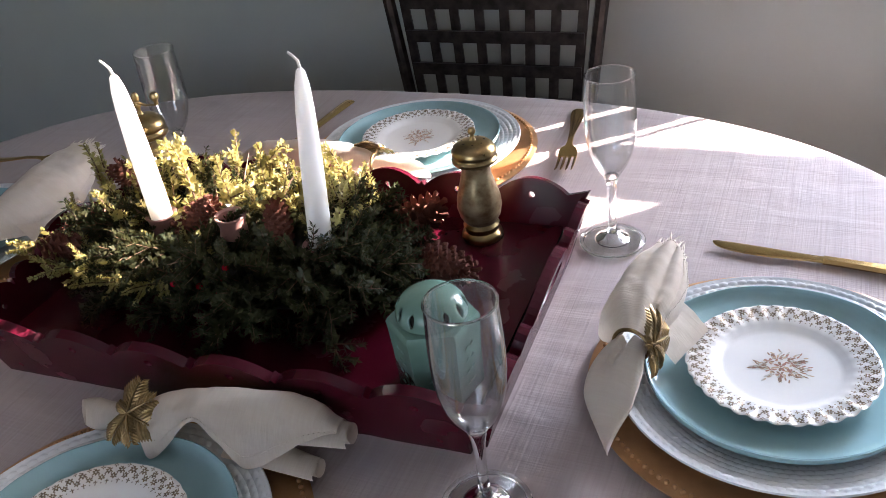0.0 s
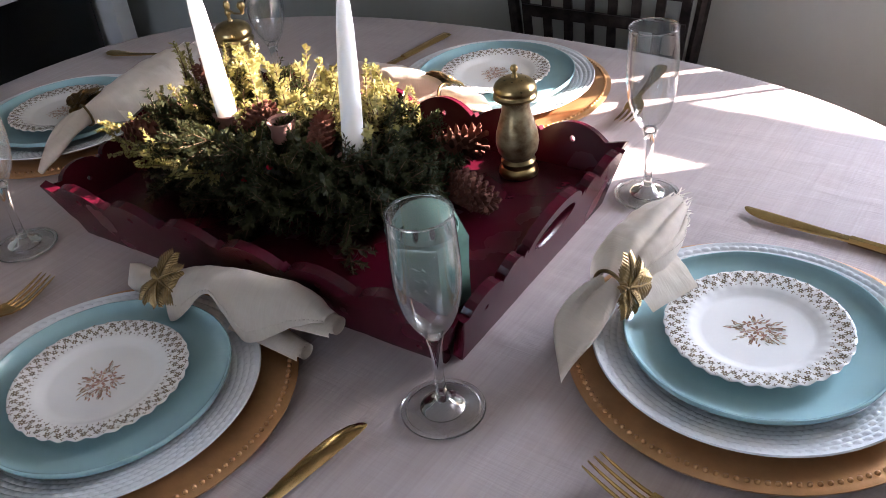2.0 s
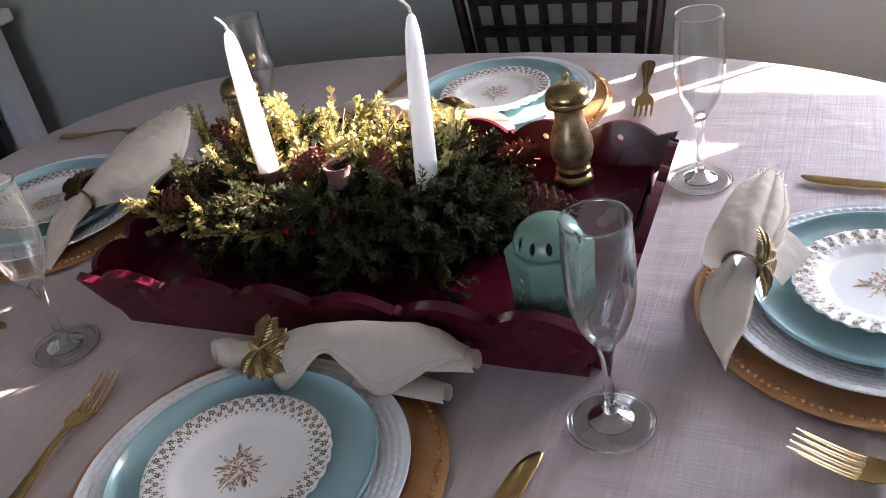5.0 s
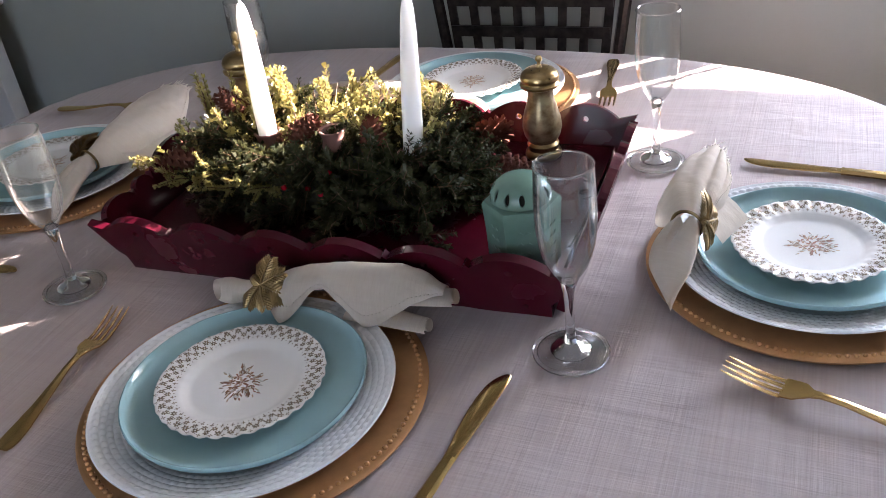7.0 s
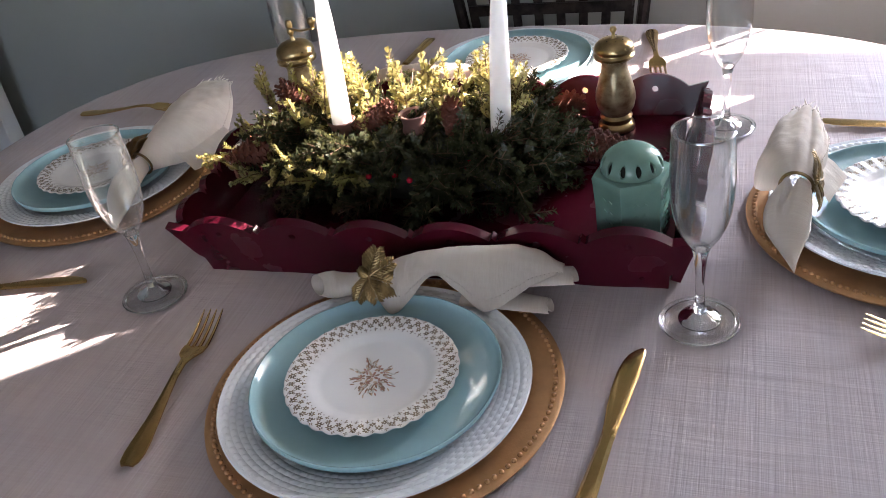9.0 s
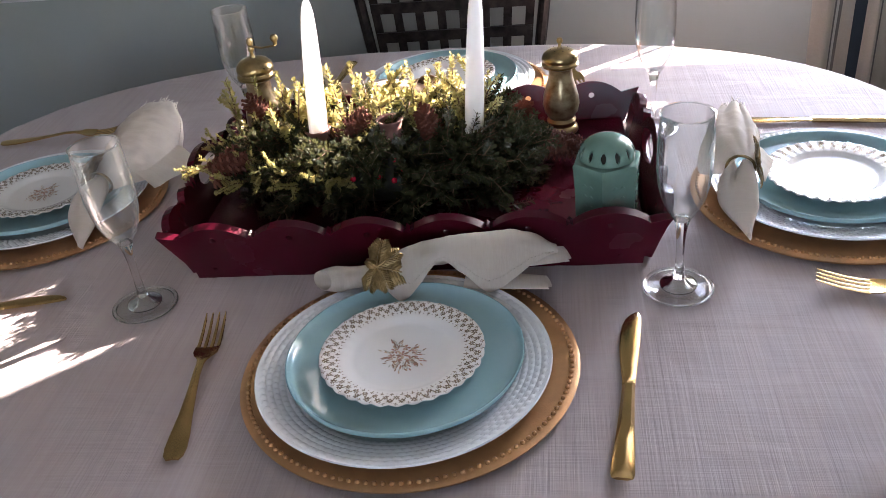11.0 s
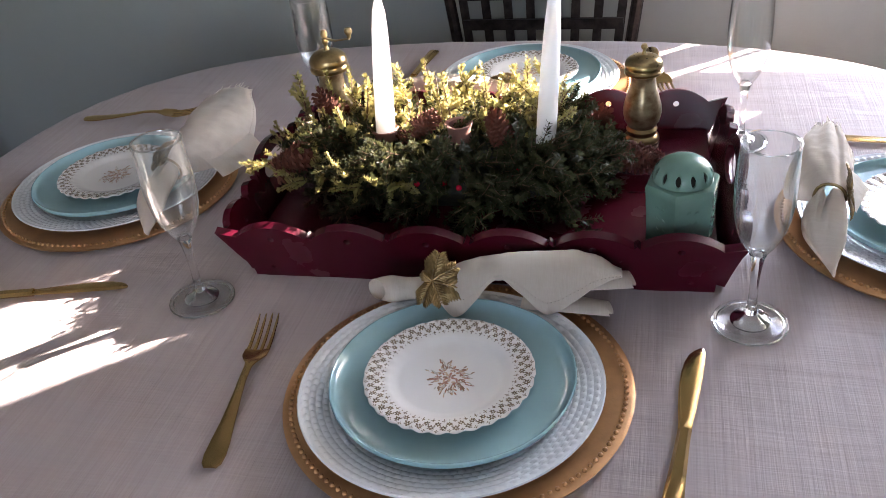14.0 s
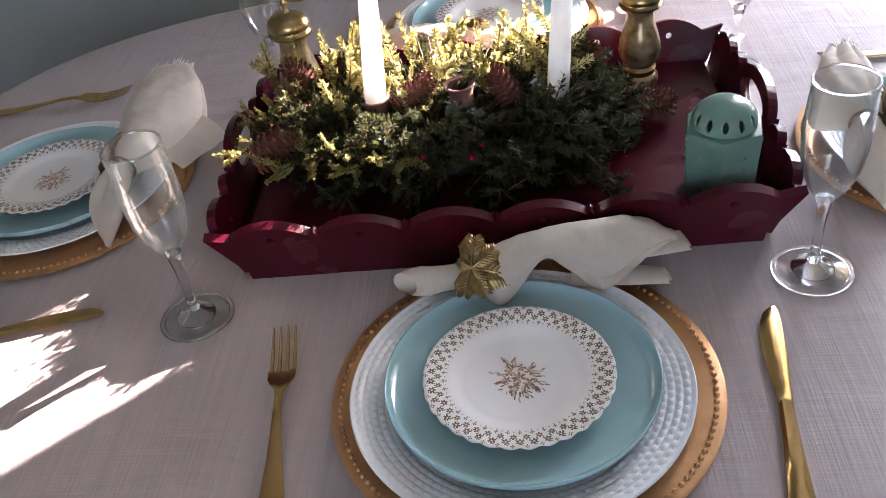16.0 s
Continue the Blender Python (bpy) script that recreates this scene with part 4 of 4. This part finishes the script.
def mill(x, y, crank, label, high, wide=0.92):
    o = empty("pepper_mill", pose(x, y, TZ, 0, 0, -20) @ Matrix.Diagonal((wide, wide, high, 1)), label, "pepper mill", "mills on the tray")
    part("foot", lathe([(0, 0), (0.0248, 0), (0.0258, 0.003), (0.0250, 0.009), (0.0205, 0.013), (0.0212, 0.018), (0.0225, 0.022), (0.0195, 0.027), (0, 0.027)], 48), M_BRASS, o, "brass foot")
    part("body", lathe([(0, 0.0272), (0.0195, 0.0272), (0.0250, 0.038), (0.0275, 0.052), (0.0266, 0.066), (0.0222, 0.085), (0.0186, 0.100), (0.0175, 0.111), (0.0186, 0.120), (0, 0.120)], 48), M_MILLW, o, "worn painted body")
    cap = part("cap", lathe([(0, 0.1202), (0.0215, 0.1202), (0.0270, 0.1235), (0.0276, 0.1275), (0.0255, 0.1300), (0.0250, 0.1320), (0.0266, 0.1340), (0.0266, 0.1385), (0.0248, 0.1440), (0.0195, 0.1495), (0.011, 0.1530), (0, 0.1540)], 48), M_BRASS, o, "brass domed cap")
    part("knob", lathe([(0, 0.1535), (0.0042, 0.1537), (0.0024, 0.158), (0.0024, 0.162), (0.0044, 0.1645), (0.0048, 0.1675), (0.0036, 0.171), (0, 0.1725)], 24), M_BRASS, cap)
    if crank:
        part("spindle", lathe([(0, 0.1727), (0.004, 0.1727), (0.005, 0.178), (0.0032, 0.183), (0, 0.1845)], 20), M_BRASS, cap)
        part("crank_arm", tube([(0.003, 0, 0.1705), (0.018, 0.002, 0.1690), (0.032, 0.004, 0.172), (0.040, 0.005, 0.1735)], 0.0022, 8, flat=0.7), M_BRASS, cap)
        part("crank_knob", lathe([(0, 0), (0.003, 0), (0.0028, 0.004), (0.0055, 0.008), (0.0060, 0.011), (0.0040, 0.015), (0, 0.0160)], 20, m=pose(0.040, 0.005, 0.1745)), M_BRASS, cap)
    else:
        bm = bmesh.new()
        for k in range(7):
            a = TAU * k / 7
            lathe([(0, 0), (0.0012, 0), (0, 0.0003)], 8, bm=bm, m=pose(0.0135 * math.cos(a), 0.0135 * math.sin(a), 0.1524))
        tagged(part("pour_holes", bm, M_HOLE, cap), kind="stuff")
    return o


mill(0.151, 0.463, False, "brass-capped worn wooden salt shaker on the tray", 0.745, 0.87)
mill(-0.246, 0.436, True, "brass-capped pepper mill with crank handle on the tray", 0.87)


def green_shaker(x, y):
    o = empty("ceramic_shaker", pose(x, y, TZ, 0, 0, 20), "celadon green hexagonal ceramic shaker with pierced dome", "shaker")
    bm = bmesh.new()
    prof = [(0, 0), (0.0340, 0), (0.0362, 0.003), (0.0368, 0.04), (0.0385, 0.066), (0.0392, 0.071), (0.0372, 0.0745), (0.030, 0.0757), (0, 0.076)]
    lathe(prof, 6, bm=bm)
    es = [e for e in bm.edges if e.calc_face_angle(0) > 0.3]
    bmesh.ops.bevel(bm, geom=es, offset=0.0025, segments=3, affect="EDGES")
    part("jar", bm, M_SHAKER, o)
    dome = [(0.0300, 0.0763)] + [(0.0300 * math.cos(q), 0.079 + 0.0225 * math.sin(q)) for q in [k * math.pi / 2 / 12 for k in range(12)]] + [(0, 0.1015)]
    inn = [(0, 0.0990)] + [(0.0276 * math.cos(q), 0.079 + 0.020 * math.sin(q)) for q in [k * math.pi / 2 / 12 for k in range(11, -1, -1)]] + [(0.0276, 0.0763), (0.0300, 0.0763)]
    bm = lathe(dome + inn[:-1], 64)
    bm2 = bmesh.new()
    for k in range(12):
        a = TAU * k / 12
        bmesh.ops.create_uvsphere(bm2, u_segments=12, v_segments=8, radius=1, matrix=pose(0.0275 * math.cos(a), 0.0275 * math.sin(a), 0.0855, 0, 0, math.degrees(a)) @ Matrix.Diagonal((0.007, 0.0027, 0.0056, 1)))
    d = part("pierced_dome", bm, M_SHAKER, o)
    bmesh.ops.recalc_face_normals(bm2, faces=bm2.faces[:])
    cut = part("cutter", bm2, M_SHAKER, o)
    mod = d.modifiers.new("holes", "BOOLEAN")
    mod.operation, mod.object, mod.solver = "DIFFERENCE", cut, "EXACT"
    bpy.context.view_layer.update()
    me = bpy.data.meshes.new_from_object(d.evaluated_get(bpy.context.evaluated_depsgraph_get()))
    d.modifiers.clear()
    d.data = me
    bpy.data.objects.remove(cut)
    part("inside", lathe([(0, 0.0764), (0.0270, 0.0764), (0.023, 0.087), (0.012, 0.093), (0, 0.094)], 32), M_HOLE, o)
    bm = bmesh.new()
    for f in range(6):
        m = pose(0, 0, 0, 0, 0, 30 + 60 * f)
        for k in range(4):
            z = 0.016 + k * 0.012
            rr = 0.0318 + 0.0012 * z / 0.06
            for s in (-1, 1):
                tube([m @ Vector((rr, s * 0.0012, z)), m @ Vector((rr + 0.0005, s * 0.004, z + 0.0026)), m @ Vector((rr, s * 0.0068, z))], [0.0003, 0.0009, 0.0003], 5, bm=bm)
    part("relief", bm, M_SHAKER, o, "raised leaf relief")
    return o


green_shaker(0.199, 0.226)


# ---------- evergreen centrepiece ----------
def sprig(seed, length, n_side, leaf_len, droop, dense=8, slim=0.19):
    """A twig along +x with side twigs, set all round with small flat leaves."""
    rng = random.Random(seed)
    bm = bmesh.new()

    def leafy(p0, d0, ln, r):
        pts, p, d = [], Vector(p0), Vector(d0).normalized()
        n = max(4, int(ln / 0.006))
        for i in range(n + 1):
            pts.append(p.copy())
            d = (d + Vector((rng.uniform(-0.12, 0.12), rng.uniform(-0.12, 0.12), rng.uniform(-0.10, 0.10) - droop))).normalized()
            p = p + d * (ln / n)
        tube(pts, [r * (1 - 0.7 * i / n) for i in range(n + 1)], 4, bm=bm)
        for i in range(n):
            a, b = pts[i], pts[i + 1]
            ax = (b - a).normalized()
            sd = ax.cross(Vector((0.1, 0.2, 1))).normalized()
            up = sd.cross(ax)
            for q in range(dense):
                t = rng.random()
                th = rng.random() * TAU
                rad = sd * math.cos(th) + up * math.sin(th)
                base = a.lerp(b, t)
                out = (rad * 0.85 + ax * rng.uniform(0.35, 0.8)).normalized()
                l2 = leaf_len * rng.uniform(0.6, 1.15) * (1 - 0.35 * i / n)
                wv = out.cross(rad + ax * 0.3 + Vector((0, 0, 0.2))).normalized() * l2 * slim
                v = [bm.verts.new(c) for c in (base, base + out * l2 * 0.5 + wv, base + out * l2, base + out * l2 * 0.5 - wv)]
                f = bm.faces.new(v)
                f.material_index = 1
        return pts
    main = leafy((0, 0, 0), (1, 0, 0.05), length, 0.0014)
    for k in range(n_side):
        i = int(len(main) * (0.12 + 0.75 * k / n_side))
        s = 1 if k % 2 else -1
        leafy(main[i], (0.75, s * rng.uniform(0.45, 0.8), rng.uniform(-0.1, 0.35)), length * rng.uniform(0.3, 0.55) * (1 - 0.5 * k / n_side), 0.0009)
    me = bpy.data.meshes.new("sprig")
    bm.to_mesh(me)
    bm.free()
    return me


def centrepiece():
    o = empty("evergreen_centerpiece", pose(-0.065, 0.325, TZ), "dark evergreen sprigs, tips coloured as if sunlit yellow-green, piled on the tray", "centerpiece")
    rng = random.Random(21)
    dark = [sprig(s, 0.092, 8, 0.0105, 0.010) for s in range(5)]
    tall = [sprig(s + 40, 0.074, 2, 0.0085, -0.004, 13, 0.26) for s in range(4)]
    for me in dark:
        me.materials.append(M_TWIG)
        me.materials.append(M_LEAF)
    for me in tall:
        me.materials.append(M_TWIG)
        me.materials.append(M_LEAF_SUNLIT)
    # near-black bumpy mound that fills the middle under the sprigs
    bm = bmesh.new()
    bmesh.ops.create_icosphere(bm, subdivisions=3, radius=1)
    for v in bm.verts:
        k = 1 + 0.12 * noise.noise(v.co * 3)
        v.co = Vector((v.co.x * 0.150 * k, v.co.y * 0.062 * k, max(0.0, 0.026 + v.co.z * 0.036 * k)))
    part("moss_base", bm, M_CORE, o, "near-black mound under the sprigs")

    def put(me, x, y, z, yaw, pitch, roll, s):
        q = new("sprig", me)
        q.parent = o
        q.matrix_basis = pose(x, y, z, 0, 0, yaw) @ pose(0, 0, 0, 0, -pitch, 0) @ pose(0, 0, 0, roll, 0, 0) @ Matrix.Scale(s, 4)
    for k in range(160):                    # skirt that hangs outwards all round
        a = TAU * k / 160 + rng.uniform(-0.1, 0.1)
        lev = rng.random()
        ex, ey = 0.152 * (1 - 0.35 * lev), 0.068 * (1 - 0.35 * lev)
        x, y = ex * math.cos(a), ey * math.sin(a)
        yaw = math.degrees(math.atan2(math.sin(a) * 0.8, math.cos(a)))
        put(rng.choice(dark), x, y, 0.012 + 0.052 * lev, yaw + rng.uniform(-30, 30), rng.uniform(-10, 16) + 20 * lev, rng.uniform(0, 360), rng.uniform(0.6, 0.98))
    for k in range(70):                     # top layer
        x, y = rng.uniform(-0.15, 0.14), rng.uniform(-0.05, 0.06)
        put(rng.choice(dark), x, y, 0.050 + 0.014 * rng.random(), rng.uniform(-180, 180), rng.uniform(0, 32), rng.uniform(0, 360), rng.uniform(0.5, 0.8))
    for k in range(52):                     # upright tips along the back, sunlight put into their leaf colour
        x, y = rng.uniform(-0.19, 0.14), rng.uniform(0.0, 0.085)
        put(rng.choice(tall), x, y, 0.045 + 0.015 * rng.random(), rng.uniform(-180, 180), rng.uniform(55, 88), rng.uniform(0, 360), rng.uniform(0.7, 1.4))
    for k in range(78):                     # tips at the window-less end, in the same painted-in sunlit colour
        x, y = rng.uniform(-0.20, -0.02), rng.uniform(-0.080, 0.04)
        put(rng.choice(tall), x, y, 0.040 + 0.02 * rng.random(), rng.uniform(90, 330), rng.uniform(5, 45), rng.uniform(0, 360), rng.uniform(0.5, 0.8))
    for k, (y, yaw) in enumerate(((-0.02, -12), (0.0, 4), (0.02, -20), (0.035, 10), (-0.045, -30))):   # fronds lying out over the tray
        put(dark[k], 0.105, y, 0.030 - 0.003 * k, yaw, -8, 90 * k, 1.05)
    for k in range(9):
        bm = bmesh.new()
        bmesh.ops.create_icosphere(bm, subdivisions=2, radius=0.0035)
        part("berry", bm, M_BERRY, o, m=pose(rng.uniform(-0.12, 0.10), rng.uniform(-0.085, -0.05), rng.uniform(0.035, 0.065)))
    for k in range(14):
        a = rng.uniform(0, TAU)
        p = Vector((0.12 * math.cos(a), 0.055 * math.sin(a), 0.06))
        d = Vector((math.cos(a), math.sin(a) * 0.7, rng.uniform(0.1, 0.9))).normalized()
        part("bare_twig", tube([p, p + d * 0.03 + Vector((0, 0, 0.006)), p + d * 0.065], [0.0012, 0.001, 0.0005], 5), M_TWIG, o)
    return o


centrepiece()


def pine_cone(x, y, z, turn, tilt, size, label, slim=1.0):
    bm = bmesh.new()
    rng = random.Random(int(x * 1000))
    n = 110
    lathe([(0, -0.5), (0.15, -0.45), (0.24, -0.2), (0.22, 0.1), (0.12, 0.4), (0, 0.48)], 12, bm=bm)
    for k in range(n):
        u = k / n
        a = k * 2.39996
        zz = -0.48 + 0.96 * u
        r = 0.20 * math.sqrt(max(0.05, 1 - (zz / 0.56) ** 2))
        d = Vector((math.cos(a), math.sin(a), 0))
        s = Vector((-d.y, d.x, 0))
        ln = 0.20 * (1 - 0.45 * u) * rng.uniform(0.85, 1.1)
        b = d * r * 0.8 + Vector((0, 0, zz))
        t = b + d * ln + Vector((0, 0, 0.12 * (u - 0.15)))
        w = 0.085 * (1 - 0.5 * u)
        up = Vector((0, 0, 0.026))
        vs = [bm.verts.new(p) for p in (b - s * w * 0.5, b + s * w * 0.5, t + s * w - d * 0.03, t + up * 0.5, t - s * w - d * 0.03, t - d * 0.06 - up, t - d * 0.07 + up * 1.2)]
        for f in ((0, 1, 6), (1, 2, 6), (2, 3, 6), (3, 4, 6), (4, 0, 6), (1, 0, 5), (2, 1, 5), (3, 2, 5), (4, 3, 5), (0, 4, 5)):
            bm.faces.new([vs[q] for q in f])
    return tagged(part("pine_cone", bm, M_CONE, smooth=False, m=pose(x, y, z, 0, 0, turn) @ pose(0, 0, 0, 0, tilt, 0) @ Matrix.Diagonal((size * slim, size * slim, size, 1))), label, "pine cone", "pine cones in the centerpiece")


pine_cone(-0.232, 0.285, T + 0.098, 42, 74, 0.088, "long brown pine cone resting on the evergreen", 0.72)
pine_cone(0.080, 0.425, T + 0.064, 60, 85, 0.085, "long brown pine cone lying on the tray")
pine_cone(0.145, 0.375, T + 0.056, -20, 90, 0.065, "dark pine cone lying on the tray beside the shaker")
pine_cone(-0.100, 0.318, T + 0.116, 20, 55, 0.052, "small open pine cone among the candles")
pine_cone(-0.005, 0.322, T + 0.116, 120, 60, 0.050, "small open pine cone among the candles")
pine_cone(-0.222, 0.372, T + 0.118, 200, 40, 0.055, "small sunlit pine cone at the tray's handle")


def candle_cup(x, y, z, label):
    bm = lathe([(0, 0), (0.0125, 0), (0.0145, 0.004), (0.0128, 0.012), (0.0150, 0.021), (0.0165, 0.0235), (0.0155, 0.0245), (0.0125, 0.0230), (0.0115, 0.010), (0, 0.009)], 32)
    return tagged(part("candle_cup", bm, M_CUP, m=pose(x, y, z)), label, "candle holder", "candle cups")


candle_cup(-0.049, 0.309, T + 0.1060, "empty pink candle cup in the evergreens")
candle_cup(-0.139, 0.312, T + 0.096, "pink candle cup holding a white taper")
candle_cup(0.048, 0.3075, T + 0.086, "pink candle cup holding a white taper")


def taper(x, y, z, length, tilt_x, tilt_y):
    o = empty("taper_candle", pose(x, y, z, tilt_x, tilt_y, 0), "unlit white taper candle standing in the evergreens", "candle", "taper candles")
    wax_body = part("wax", lathe([(0, 0), (0.0112, 0), (0.0112, length * 0.25), (0.0103, length * 0.55), (0.0085, length * 0.8), (0.0066, length * 0.92), (0.0040, length * 0.985), (0.0018, length), (0, length + 0.0005)], 32), M_WAX, o)
    part("wick", tube([(0, 0, length - 0.002), (-0.0015, 0, length + 0.006), (-0.006, 0, length + 0.010), (-0.011, 0.001, length + 0.012)], [0.0016, 0.0015, 0.0014, 0.0012], 6), M_WICK, wax_body)
    return o


taper(-0.139, 0.3125, T + 0.106, 0.177, 7.5, 6.5)
taper(0.049, 0.3075, T + 0.096, 0.188, -2, 4.5)
